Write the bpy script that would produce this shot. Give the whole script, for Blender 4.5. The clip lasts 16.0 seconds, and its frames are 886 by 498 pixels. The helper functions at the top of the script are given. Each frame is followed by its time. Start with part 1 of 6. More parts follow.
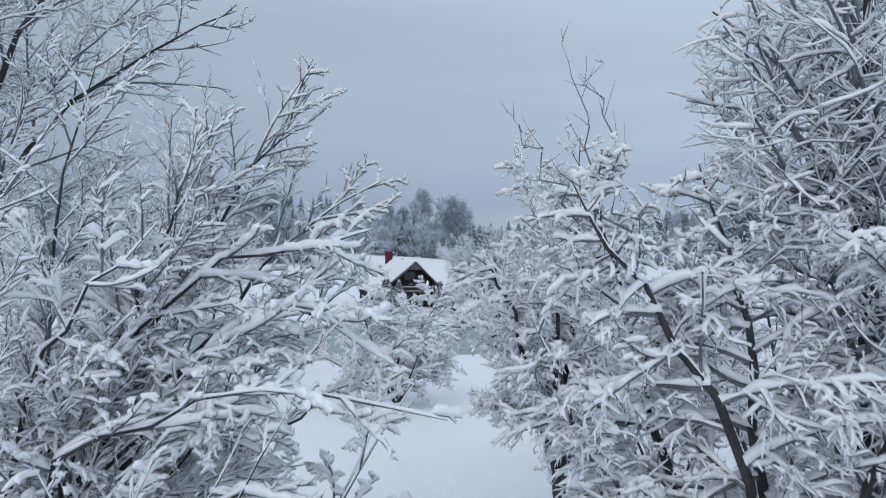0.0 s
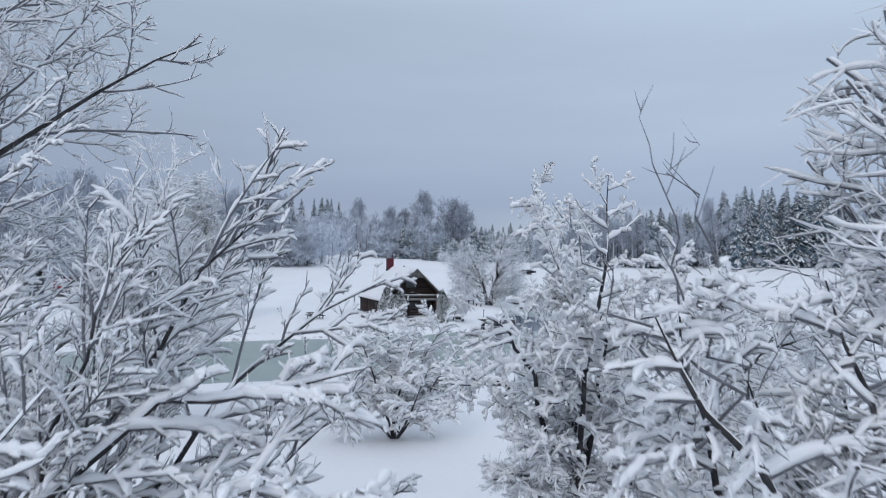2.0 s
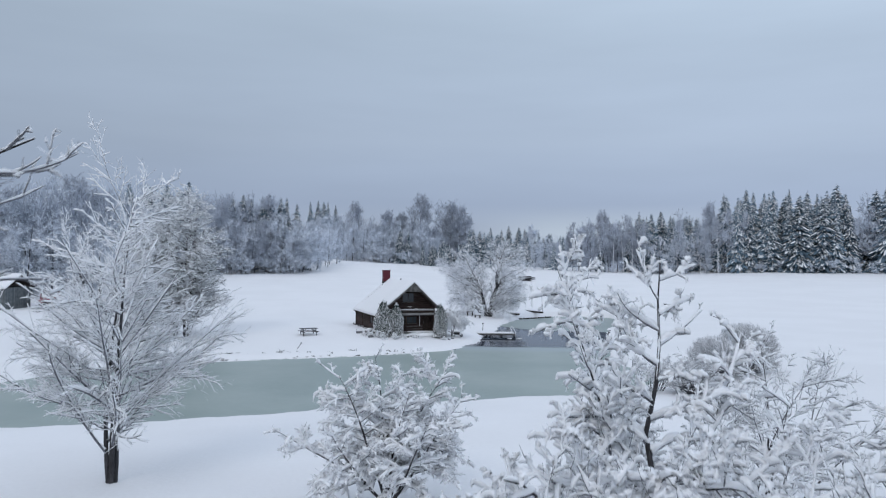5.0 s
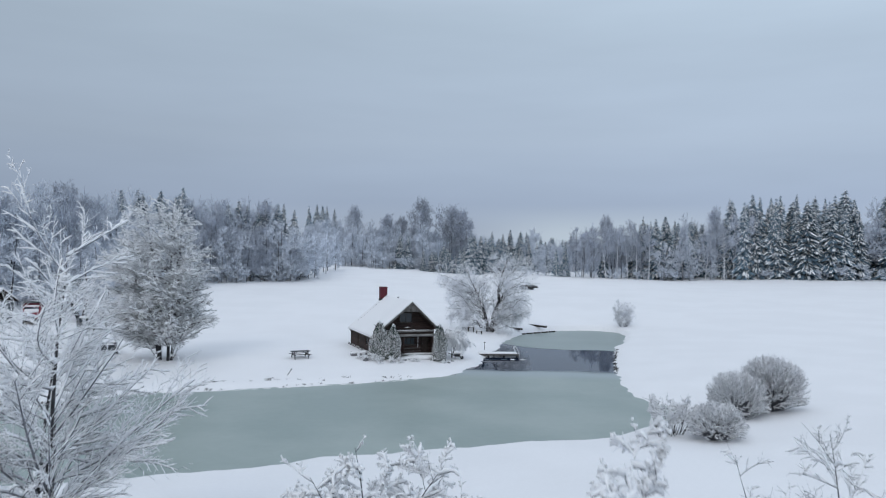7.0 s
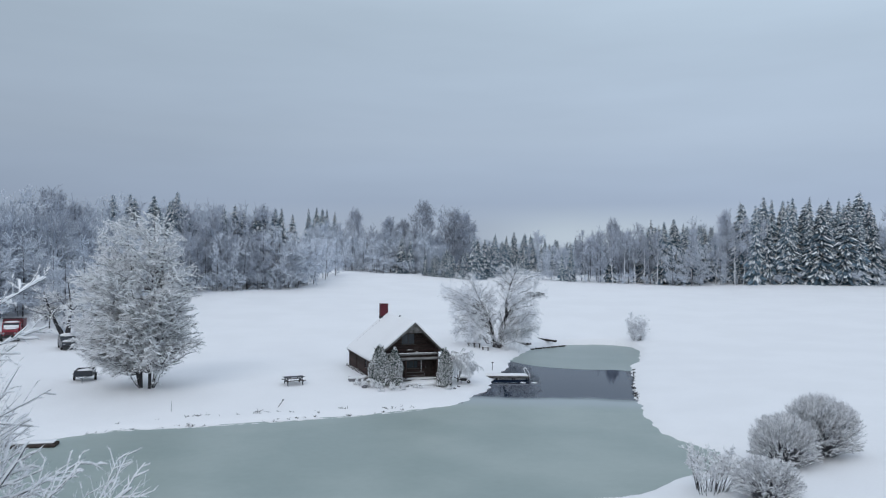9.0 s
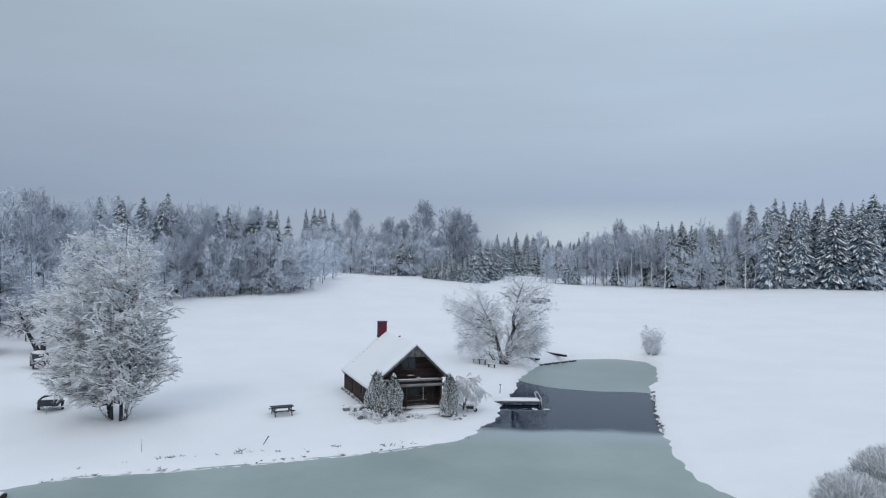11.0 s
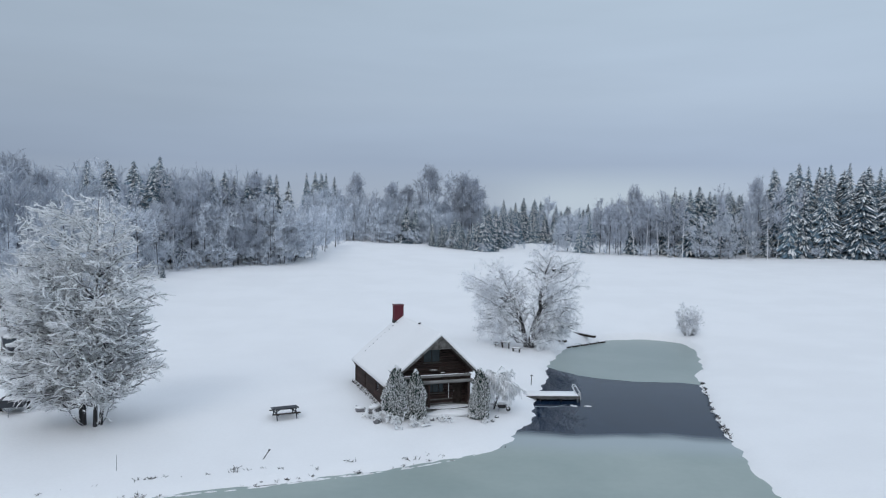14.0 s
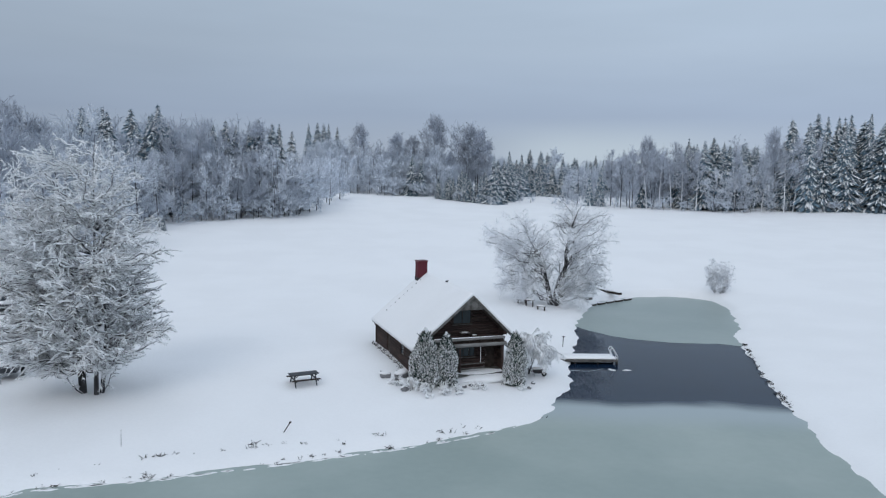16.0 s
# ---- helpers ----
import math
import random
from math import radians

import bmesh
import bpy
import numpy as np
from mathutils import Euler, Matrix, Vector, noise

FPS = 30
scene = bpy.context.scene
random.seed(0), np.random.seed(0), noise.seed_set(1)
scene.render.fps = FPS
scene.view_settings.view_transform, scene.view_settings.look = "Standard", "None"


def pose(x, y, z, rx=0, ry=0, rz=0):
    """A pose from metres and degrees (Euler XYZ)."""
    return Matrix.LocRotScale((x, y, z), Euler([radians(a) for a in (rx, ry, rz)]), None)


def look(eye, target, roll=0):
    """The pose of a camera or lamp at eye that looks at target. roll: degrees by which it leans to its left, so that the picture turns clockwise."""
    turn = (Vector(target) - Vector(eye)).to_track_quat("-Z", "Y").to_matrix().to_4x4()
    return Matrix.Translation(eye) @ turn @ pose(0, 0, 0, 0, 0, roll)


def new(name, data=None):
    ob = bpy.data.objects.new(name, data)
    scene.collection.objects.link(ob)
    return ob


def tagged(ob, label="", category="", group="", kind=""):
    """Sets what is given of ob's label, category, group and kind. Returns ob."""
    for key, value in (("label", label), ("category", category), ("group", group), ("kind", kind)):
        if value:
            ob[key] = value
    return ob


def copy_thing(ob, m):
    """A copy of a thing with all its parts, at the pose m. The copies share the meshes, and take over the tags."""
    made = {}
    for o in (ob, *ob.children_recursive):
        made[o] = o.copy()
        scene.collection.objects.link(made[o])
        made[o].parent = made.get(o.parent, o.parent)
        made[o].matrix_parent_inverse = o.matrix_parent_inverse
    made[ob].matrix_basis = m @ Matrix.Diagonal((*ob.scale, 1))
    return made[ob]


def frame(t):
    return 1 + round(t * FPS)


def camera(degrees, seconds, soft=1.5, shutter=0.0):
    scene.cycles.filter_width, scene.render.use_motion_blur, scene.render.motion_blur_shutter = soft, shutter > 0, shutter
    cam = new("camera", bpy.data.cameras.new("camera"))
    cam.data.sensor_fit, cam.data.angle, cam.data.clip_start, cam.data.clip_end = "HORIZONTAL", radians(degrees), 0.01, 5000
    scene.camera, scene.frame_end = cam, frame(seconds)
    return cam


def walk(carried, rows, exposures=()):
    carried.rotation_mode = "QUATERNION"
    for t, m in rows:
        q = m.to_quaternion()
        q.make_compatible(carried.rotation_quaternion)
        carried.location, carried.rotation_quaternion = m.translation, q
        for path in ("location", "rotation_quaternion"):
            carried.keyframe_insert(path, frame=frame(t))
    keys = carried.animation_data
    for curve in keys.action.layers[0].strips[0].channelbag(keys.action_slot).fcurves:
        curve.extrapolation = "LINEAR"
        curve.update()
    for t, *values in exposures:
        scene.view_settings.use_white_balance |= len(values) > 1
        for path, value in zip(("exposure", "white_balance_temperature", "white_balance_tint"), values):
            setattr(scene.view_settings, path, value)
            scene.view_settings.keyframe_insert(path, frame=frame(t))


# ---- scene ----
cam = camera(60.0, 16.0, 1.15, 0.5)
PATH = [
    (0, (4.512, -98.799, 7.852), (4.492, -96.799, 7.875), 0.5),
    (0.5, (4.475, -98.404, 8.08), (4.454, -96.404, 8.103), 0.6),
    (1, (4.437, -97.942, 8.332), (4.412, -95.942, 8.353), 0.5),
    (1.5, (4.391, -97.398, 8.583), (4.367, -95.398, 8.603), 0.6),
    (2, (4.348, -96.852, 8.819), (4.325, -94.853, 8.842), 0.6),
    (2.5, (4.277, -96.293, 9.065), (4.256, -94.293, 9.088), 0.7),
    (3, (4.227, -95.763, 9.318), (4.206, -93.763, 9.34), 0.5),
    (3.5, (4.185, -95.205, 9.541), (4.164, -93.205, 9.565), 0.5),
    (4, (4.188, -94.683, 9.731), (4.169, -92.684, 9.756), 0.5),
    (6.5, (4.396, -90.197, 11.914), (4.378, -88.197, 11.938), 0.6),
    (7, (4.367, -88.522, 12.499), (4.347, -86.523, 12.523), 0.6),
    (7.5, (4.251, -86.971, 13.012), (4.23, -84.971, 13.035), 0.6),
    (8, (4.15, -85.339, 13.501), (4.127, -83.339, 13.524), 0.6),
    (8.5, (4.01, -83.601, 13.966), (3.987, -81.602, 13.988), 0.5),
    (9, (3.894, -81.797, 14.422), (3.87, -79.798, 14.443), 0.5),
    (11.5, (3.047, -71.991, 16.729), (3.024, -69.992, 16.733), 0.6),
    (12, (2.696, -69.972, 17.13), (2.673, -67.972, 17.122), 0.6),
    (12.5, (2.301, -68.108, 17.435), (2.279, -66.108, 17.414), 0.6),
    (13, (1.84, -66.397, 17.482), (1.818, -64.397, 17.445), 0.6),
    (13.5, (1.333, -64.709, 17.37), (1.311, -62.71, 17.312), 0.6),
    (14, (0.722, -63.083, 17.177), (0.701, -61.085, 17.096), 0.7),
    (14.5, (0.032, -61.578, 17.026), (0.011, -59.581, 16.919), 0.7),
    (15, (-0.632, -60.17, 16.862), (-0.652, -58.175, 16.726), 0.7),
    (15.5, (-1.327, -58.701, 16.767), (-1.345, -56.708, 16.599), 0.7),
    (16, (-1.885, -57.268, 16.732), (-1.901, -55.278, 16.53), 0.8),
]
walk(cam, [(t, look(eye, target, roll)) for t, eye, target, roll in PATH],
     [(0.0, 0.0, 6350, 12), (4.2, 0.0, 6350, 12), (6.6, 0.0, 6480, 10), (16.0, 0.0, 6480, 9)])


# ---- light ----
world = bpy.data.worlds.new("overcast_sky")
scene.world = world
world.use_nodes = True
wt = world.node_tree
wt.nodes.clear()


def wnode(kind, **inputs):
    nd = wt.nodes.new(kind)
    for k, v in inputs.items():
        nd.inputs[k].default_value = v
    return nd


SUN_EL, SUN_AZ = radians(38), radians(200)
w_out = wnode("ShaderNodeOutputWorld")
w_bg = wnode("ShaderNodeBackground", Strength=1.0)
w_sky = wnode("ShaderNodeTexSky")
w_sky.sky_type, w_sky.sun_disc, w_sky.sun_elevation, w_sky.sun_rotation = "NISHITA", False, SUN_EL, SUN_AZ
w_co = wnode("ShaderNodeTexCoord")
w_sep = wnode("ShaderNodeSeparateXYZ")
w_ramp = wnode("ShaderNodeValToRGB")
w_map = wnode("ShaderNodeMapping")
w_map.inputs["Scale"].default_value = (1.3, 1.3, 8.0)
w_noise = wnode("ShaderNodeTexNoise", Scale=1.6, Detail=4.0, Roughness=0.5)
w_cloud = wnode("ShaderNodeMapRange")
w_cloud.inputs["To Min"].default_value, w_cloud.inputs["To Max"].default_value = 0.86, 1.14
w_mul = wnode("ShaderNodeVectorMath")
w_mul.operation = "SCALE"
w_dim = wnode("ShaderNodeVectorMath")
w_dim.operation = "SCALE"
w_dim.inputs["Scale"].default_value = 0.1
w_mix = wnode("ShaderNodeMix")
w_mix.data_type = "RGBA"
w_mix.inputs["Factor"].default_value = 0.9
ramp = w_ramp.color_ramp
ramp.elements[0].position, ramp.elements[0].color = 0.0, (0.365, 0.43, 0.545, 1)
ramp.elements[1].position, ramp.elements[1].color = 1.0, (0.74, 0.84, 0.99, 1)
for at, col in ((0.02, (0.36, 0.432, 0.565)), (0.07, (0.322, 0.394, 0.54)), (0.15, (0.41, 0.49, 0.61)), (0.3, (0.47, 0.57, 0.68)), (0.55, (0.63, 0.74, 0.88))):
    el = ramp.elements.new(at)
    el.color = (*col, 1)
wl = wt.links.new
wl(w_co.outputs["Generated"], w_sep.inputs[0])
wl(w_sep.outputs["Z"], w_ramp.inputs[0])
wl(w_co.outputs["Generated"], w_map.inputs[0])
wl(w_map.outputs[0], w_noise.inputs["Vector"])
wl(w_noise.outputs[0], w_cloud.inputs[0])
wl(w_ramp.outputs[0], w_mul.inputs[0])
w_side = wnode("ShaderNodeMapRange")
w_side.inputs["From Min"].default_value, w_side.inputs["From Max"].default_value = -0.5, 0.5
w_side.inputs["To Min"].default_value, w_side.inputs["To Max"].default_value = 0.84, 1.10
w_both = wnode("ShaderNodeMath")
w_both.operation = "MULTIPLY"
wl(w_sep.outputs["X"], w_side.inputs[0])
wl(w_side.outputs[0], w_both.inputs[0])
wl(w_cloud.outputs[0], w_both.inputs[1])
wl(w_both.outputs[0], w_mul.inputs["Scale"])
# a paler break in the cloud low over the far wood
w_low, w_east, w_west = (wnode("ShaderNodeMapRange") for k in range(3))
for nd, a, b in ((w_low, 0.075, 0.02), (w_east, 0.0, 0.16), (w_west, 0.42, 0.22)):
    nd.inputs["From Min"].default_value, nd.inputs["From Max"].default_value, nd.interpolation_type = a, b, "SMOOTHSTEP"
w_f1, w_f2 = wnode("ShaderNodeMath"), wnode("ShaderNodeMath")
w_f1.operation = w_f2.operation = "MULTIPLY"
w_break = wnode("ShaderNodeMix")
w_break.data_type = "RGBA"
w_break.inputs["B"].default_value = (0.475, 0.565, 0.675, 1)
wl(w_sep.outputs["Z"], w_low.inputs[0])
wl(w_sep.outputs["X"], w_east.inputs[0])
wl(w_sep.outputs["X"], w_west.inputs[0])
wl(w_low.outputs[0], w_f1.inputs[0])
wl(w_east.outputs[0], w_f1.inputs[1])
wl(w_f1.outputs[0], w_f2.inputs[0])
wl(w_west.outputs[0], w_f2.inputs[1])
wl(w_f2.outputs[0], w_break.inputs["Factor"])
wl(w_mul.outputs[0], w_break.inputs["A"])
wl(w_sky.outputs[0], w_dim.inputs[0])
wl(w_dim.outputs[0], w_mix.inputs["A"])
wl(w_break.outputs["Result"], w_mix.inputs["B"])
wl(w_mix.outputs["Result"], w_bg.inputs["Color"])
wl(w_bg.outputs[0], w_out.inputs[0])

sun_data = bpy.data.lights.new("sun", "SUN")
sun_data.energy, sun_data.angle, sun_data.color = 0.6, radians(30), (1.0, 0.97, 0.93)
sun = new("sun", sun_data)
sun.matrix_world = look((0, 0, 60), (0 + math.sin(SUN_AZ) * -40, math.cos(SUN_AZ) * -40, 60 - 40 * math.tan(SUN_EL)))

# ---- materials ----


def material(name, base, rough=0.6, metal=0.0, spread=0.25, scale=6.0, fine=60.0, bump=0.2, other=None, mix_at=(0.4, 0.6), stretch=(1, 1, 1), piece=0.0, depth=0.02):
    """A surface: base colour varied at two scales, a second colour in patches, fine relief and, if wanted, a change from piece to piece."""
    mat = bpy.data.materials.new(name)
    mat.use_nodes = True
    nt = mat.node_tree
    bs = nt.nodes["Principled BSDF"]
    lk = nt.links.new
    co = nt.nodes.new("ShaderNodeTexCoord")
    mp = nt.nodes.new("ShaderNodeMapping")
    mp.inputs["Scale"].default_value = stretch
    lk(co.outputs["Object"], mp.inputs[0])
    big = nt.nodes.new("ShaderNodeTexNoise")
    big.inputs["Scale"].default_value, big.inputs["Detail"].default_value = scale, 3.0
    small = nt.nodes.new("ShaderNodeTexNoise")
    small.inputs["Scale"].default_value, small.inputs["Detail"].default_value = fine, 2.0
    lk(mp.outputs[0], big.inputs["Vector"])
    lk(mp.outputs[0], small.inputs["Vector"])
    rmp = nt.nodes.new("ShaderNodeValToRGB")
    other = other or tuple(c * (1 - spread) for c in base)
    rmp.color_ramp.elements[0].position, rmp.color_ramp.elements[0].color = mix_at[0], (*other, 1)
    rmp.color_ramp.elements[1].position, rmp.color_ramp.elements[1].color = mix_at[1], (*base, 1)
    lk(big.outputs[0], rmp.inputs[0])
    rng_n = nt.nodes.new("ShaderNodeMapRange")
    rng_n.inputs["To Min"].default_value, rng_n.inputs["To Max"].default_value = 1 - spread, 1 + spread
    lk(small.outputs[0], rng_n.inputs[0])
    sc = nt.nodes.new("ShaderNodeVectorMath")
    sc.operation = "SCALE"
    lk(rmp.outputs[0], sc.inputs[0])
    lk(rng_n.outputs[0], sc.inputs["Scale"])
    colour = sc.outputs[0]
    if piece:
        info = nt.nodes.new("ShaderNodeObjectInfo")
        r2 = nt.nodes.new("ShaderNodeMapRange")
        r2.inputs["To Min"].default_value, r2.inputs["To Max"].default_value = 1 - piece, 1 + piece
        lk(info.outputs["Random"], r2.inputs[0])
        s2 = nt.nodes.new("ShaderNodeVectorMath")
        s2.operation = "SCALE"
        lk(colour, s2.inputs[0])
        lk(r2.outputs[0], s2.inputs["Scale"])
        colour = s2.outputs[0]
    lk(colour, bs.inputs["Base Color"])
    bs.inputs["Roughness"].default_value, bs.inputs["Metallic"].default_value = rough, metal
    if bump:
        bp = nt.nodes.new("ShaderNodeBump")
        bp.inputs["Strength"].default_value, bp.inputs["Distance"].default_value = bump, depth
        lk(small.outputs[0], bp.inputs["Height"])
        lk(bp.outputs[0], bs.inputs["Normal"])
    return mat


M_SNOW = material("snow", (0.872, 0.87, 0.878), 0.75, spread=0.03, scale=0.12, fine=5.0, bump=0.35, depth=0.05)
M_TREESNOW = material("branch_snow", (0.95, 0.958, 0.972), 0.9, spread=0.02, scale=3.0, fine=30.0, bump=0.3)
M_BARK = material("bark", (0.07, 0.068, 0.072), 0.9, spread=0.4, scale=5.0, fine=40.0, bump=0.6, stretch=(1, 1, 0.3))
M_TWIG = material("twig_bark", (0.2, 0.206, 0.228), 0.9, spread=0.35, scale=4.0, fine=30.0, bump=0.0)
# darker copy of the twig bark: shade between snowy boughs put into the colour
M_TWIG_SHADE = material("shaded_twig_bark", (0.075, 0.074, 0.08), 0.9, spread=0.35, scale=4.0, fine=30.0, bump=0.0)
# rime on forest-edge twigs, its colour also tinted with bluish aerial haze
M_HAZY_FROST = material("hazed_frosted_twigs", (0.76, 0.80, 0.86), 0.9, other=(0.54, 0.58, 0.64), mix_at=(0.35, 0.62), spread=0.2, scale=0.5, fine=4.0, bump=0.0, piece=0.15)
M_RIME = material("rimed_twigs", (0.92, 0.93, 0.95), 0.9, other=(0.78, 0.80, 0.84), mix_at=(0.35, 0.62), spread=0.15, scale=0.6, fine=5.0, bump=0.0)
# forest twigs, here and in the far wood: pale blue of aerial haze coloured in
M_HAZY_WOODS = material("hazed_bare_twigs", (0.56, 0.60, 0.67), 0.9, other=(0.39, 0.42, 0.48), mix_at=(0.35, 0.65), spread=0.25, scale=0.4, fine=3.0, bump=0.0, piece=0.2)
M_HAZY_FARWOOD = material("hazed_far_wood_twigs", (0.52, 0.57, 0.64), 0.9, other=(0.36, 0.395, 0.46), mix_at=(0.35, 0.65), spread=0.2, scale=0.03, fine=0.4, bump=0.0)
# needles lightened and blued: distance haze is put into the colour
M_HAZY_NEEDLE = material("spruce_needles", (0.16, 0.235, 0.295), 0.85, spread=0.35, scale=0.8, fine=8.0, bump=0.0, piece=0.3)
M_BIRCH = material("birch_bark", (0.72, 0.73, 0.76), 0.8, other=(0.2, 0.2, 0.21), mix_at=(0.36, 0.42), spread=0.2, scale=2.0, fine=10.0, bump=0.2, stretch=(1, 1, 2.5))
M_THUJA = material("thuja_scales", (0.03, 0.057, 0.048), 0.7, spread=0.45, scale=4.0, fine=30.0, bump=0.0)
M_LOG = material("dark_log", (0.064, 0.042, 0.038), 0.75, other=(0.045, 0.034, 0.031), spread=0.4, scale=3.0, fine=22.0, bump=0.5, stretch=(0.25, 0.25, 2.0), piece=0.3)
M_BOARD = material("grey_board", (0.16, 0.155, 0.15), 0.8, other=(0.09, 0.083, 0.078), spread=0.3, scale=2.0, fine=25.0, bump=0.4, piece=0.2)
M_BEAM = material("weathered_beam", (0.25, 0.245, 0.24), 0.85, other=(0.16, 0.155, 0.15), spread=0.25, scale=2.5, fine=25.0, bump=0.4, stretch=(0.3, 1, 1))
M_DARKWOOD = material("stained_wood", (0.06, 0.046, 0.04), 0.7, spread=0.4, scale=3.0, fine=30.0, bump=0.3, piece=0.2)
M_BRICK = material("red_brick", (0.115, 0.027, 0.04), 0.85, other=(0.11, 0.03, 0.036), spread=0.3, scale=7.0, fine=40.0, bump=0.5)
M_ICE = material("lake_ice", (0.305, 0.36, 0.343), 0.36, other=(0.25, 0.305, 0.292), mix_at=(0.35, 0.65), spread=0.05, scale=0.09, fine=1.6, bump=0.04)
M_PALEICE = material("snowy_ice", (0.40, 0.45, 0.46), 0.45, other=(0.29, 0.35, 0.355), mix_at=(0.42, 0.58), spread=0.06, scale=0.22, fine=2.0, bump=0.05)
M_WATER = material("open_water", (0.009, 0.021, 0.045), 0.03, spread=0.2, scale=0.4, fine=1.2, bump=0.01)


def thin_ice():
    """Front ice that thins out, dark and wet, towards the open water at its inner edge."""
    mat = material("thinning_ice", (0.36, 0.415, 0.392), 0.36, other=(0.30, 0.358, 0.34), mix_at=(0.40, 0.62), spread=0.05, scale=0.09, fine=1.6, bump=0.04)
    nt = mat.node_tree
    bs, lk = nt.nodes["Principled BSDF"], nt.links.new
    co, sp, no = nt.nodes.new("ShaderNodeTexCoord"), nt.nodes.new("ShaderNodeSeparateXYZ"), nt.nodes.new("ShaderNodeTexNoise")
    no.inputs["Scale"].default_value, no.inputs["Detail"].default_value = 0.13, 2.0
    lk(co.outputs["Object"], sp.inputs[0])
    lk(co.outputs["Object"], no.inputs["Vector"])
    side, wob, tot = nt.nodes.new("ShaderNodeMath"), nt.nodes.new("ShaderNodeMath"), nt.nodes.new("ShaderNodeMath")
    side.operation = wob.operation = "MULTIPLY_ADD"
    side.inputs[1].default_value = 0.05
    wob.inputs[1].default_value = 2.6
    lk(sp.outputs["X"], side.inputs[0])
    lk(sp.outputs["Y"], side.inputs[2])
    lk(no.outputs[0], wob.inputs[0])
    lk(side.outputs[0], wob.inputs[2])
    thin, pale, gloss = (nt.nodes.new("ShaderNodeMapRange") for k in range(3))
    for nd, a, b in ((thin, 0.9, -1.7), (pale, -6.5, -2.2), (gloss, 0.9, -0.6)):
        nd.inputs["From Min"].default_value, nd.inputs["From Max"].default_value = a, b
        nd.interpolation_type = "SMOOTHSTEP"
        lk(wob.outputs[0], nd.inputs[0])
    m1, m2 = nt.nodes.new("ShaderNodeMix"), nt.nodes.new("ShaderNodeMix")
    m1.data_type = m2.data_type = "RGBA"
    old = bs.inputs["Base Color"].links[0].from_socket
    lk(pale.outputs[0], m1.inputs["Factor"])
    lk(old, m1.inputs["A"])
    m1.inputs["B"].default_value = (0.37, 0.425, 0.44, 1)
    lk(thin.outputs[0], m2.inputs["Factor"])
    m2.inputs["A"].default_value = (0.009, 0.021, 0.045, 1)
    lk(m1.outputs["Result"], m2.inputs["B"])
    lk(m2.outputs["Result"], bs.inputs["Base Color"])
    gloss.inputs["To Min"].default_value, gloss.inputs["To Max"].default_value = 0.03, 0.36
    lk(gloss.outputs[0], bs.inputs["Roughness"])
    bs.inputs["IOR"].default_value = 1.33
    return mat


M_THINICE = thin_ice()
for wet in (M_WATER, M_THINICE):
    wet.node_tree.nodes["Principled BSDF"].inputs["IOR"].default_value = 1.175
    wet.node_tree.nodes["Principled BSDF"].inputs["Specular Tint"].default_value = (0.62, 0.76, 1.0, 1)
M_SLATE = material("slate_stained_wood", (0.05, 0.056, 0.066), 0.75, spread=0.3, scale=3.0, fine=30.0, bump=0.3, piece=0.15)
M_STONE = material("garden_stone", (0.22, 0.22, 0.23), 0.9, spread=0.35, scale=5.0, fine=25.0, bump=0.6)
M_RED = material("red_paint", (0.26, 0.016, 0.032), 0.35, spread=0.12, scale=3.0, fine=30.0, bump=0.02)
M_DKRED = material("dark_red_paint", (0.12, 0.02, 0.03), 0.5, spread=0.2, scale=3.0, fine=30.0, bump=0.05)
M_BLACK = material("black_rubber", (0.02, 0.02, 0.022), 0.7, spread=0.3, scale=8.0, fine=50.0, bump=0.1)
M_STEEL = material("galvanised_steel", (0.35, 0.36, 0.38), 0.45, 0.8, spread=0.15, scale=6.0, fine=50.0, bump=0.05)
M_DKPAINT = material("dark_car_paint", (0.03, 0.035, 0.045), 0.3, spread=0.15, scale=4.0, fine=40.0, bump=0.02)
M_WHITE = material("white_paint", (0.72, 0.73, 0.75), 0.5, spread=0.06, scale=4.0, fine=40.0, bump=0.02)
M_SHED = material("shed_boards", (0.17, 0.19, 0.20), 0.8, spread=0.25, scale=2.0, fine=20.0, bump=0.3, piece=0.2)
M_GRASS = material("dry_stalks", (0.04, 0.036, 0.036), 0.9, spread=0.3, scale=6.0, fine=40.0, bump=0.0)
M_GLASS = material("window_glass", (0.035, 0.045, 0.055), 0.08, spread=0.1, scale=2.0, fine=10.0, bump=0.0)

for dull in (M_DARKWOOD, M_BOARD, M_LOG, M_BARK, M_TWIG, M_HAZY_NEEDLE, M_SHED, M_THUJA, M_BRICK):
    dull.node_tree.nodes["Principled BSDF"].inputs["Specular IOR Level"].default_value = 0.15

# ---- mesh tools ----
V3 = np.array


def fast_mesh(name, verts, quads, mats, smooth=True):
    me = bpy.data.meshes.new(name)
    quads = np.asarray(quads, dtype=np.int32)
    me.vertices.add(len(verts))
    me.vertices.foreach_set("co", np.asarray(verts, dtype=np.float32).ravel())
    me.loops.add(quads.size)
    me.loops.foreach_set("vertex_index", quads.ravel())
    me.polygons.add(len(quads))
    me.polygons.foreach_set("loop_start", np.arange(0, quads.size, 4, dtype=np.int32))
    me.polygons.foreach_set("use_smooth", np.full(len(quads), smooth, dtype=bool))
    me.materials.append(mats)
    me.update(calc_edges=True)
    return me


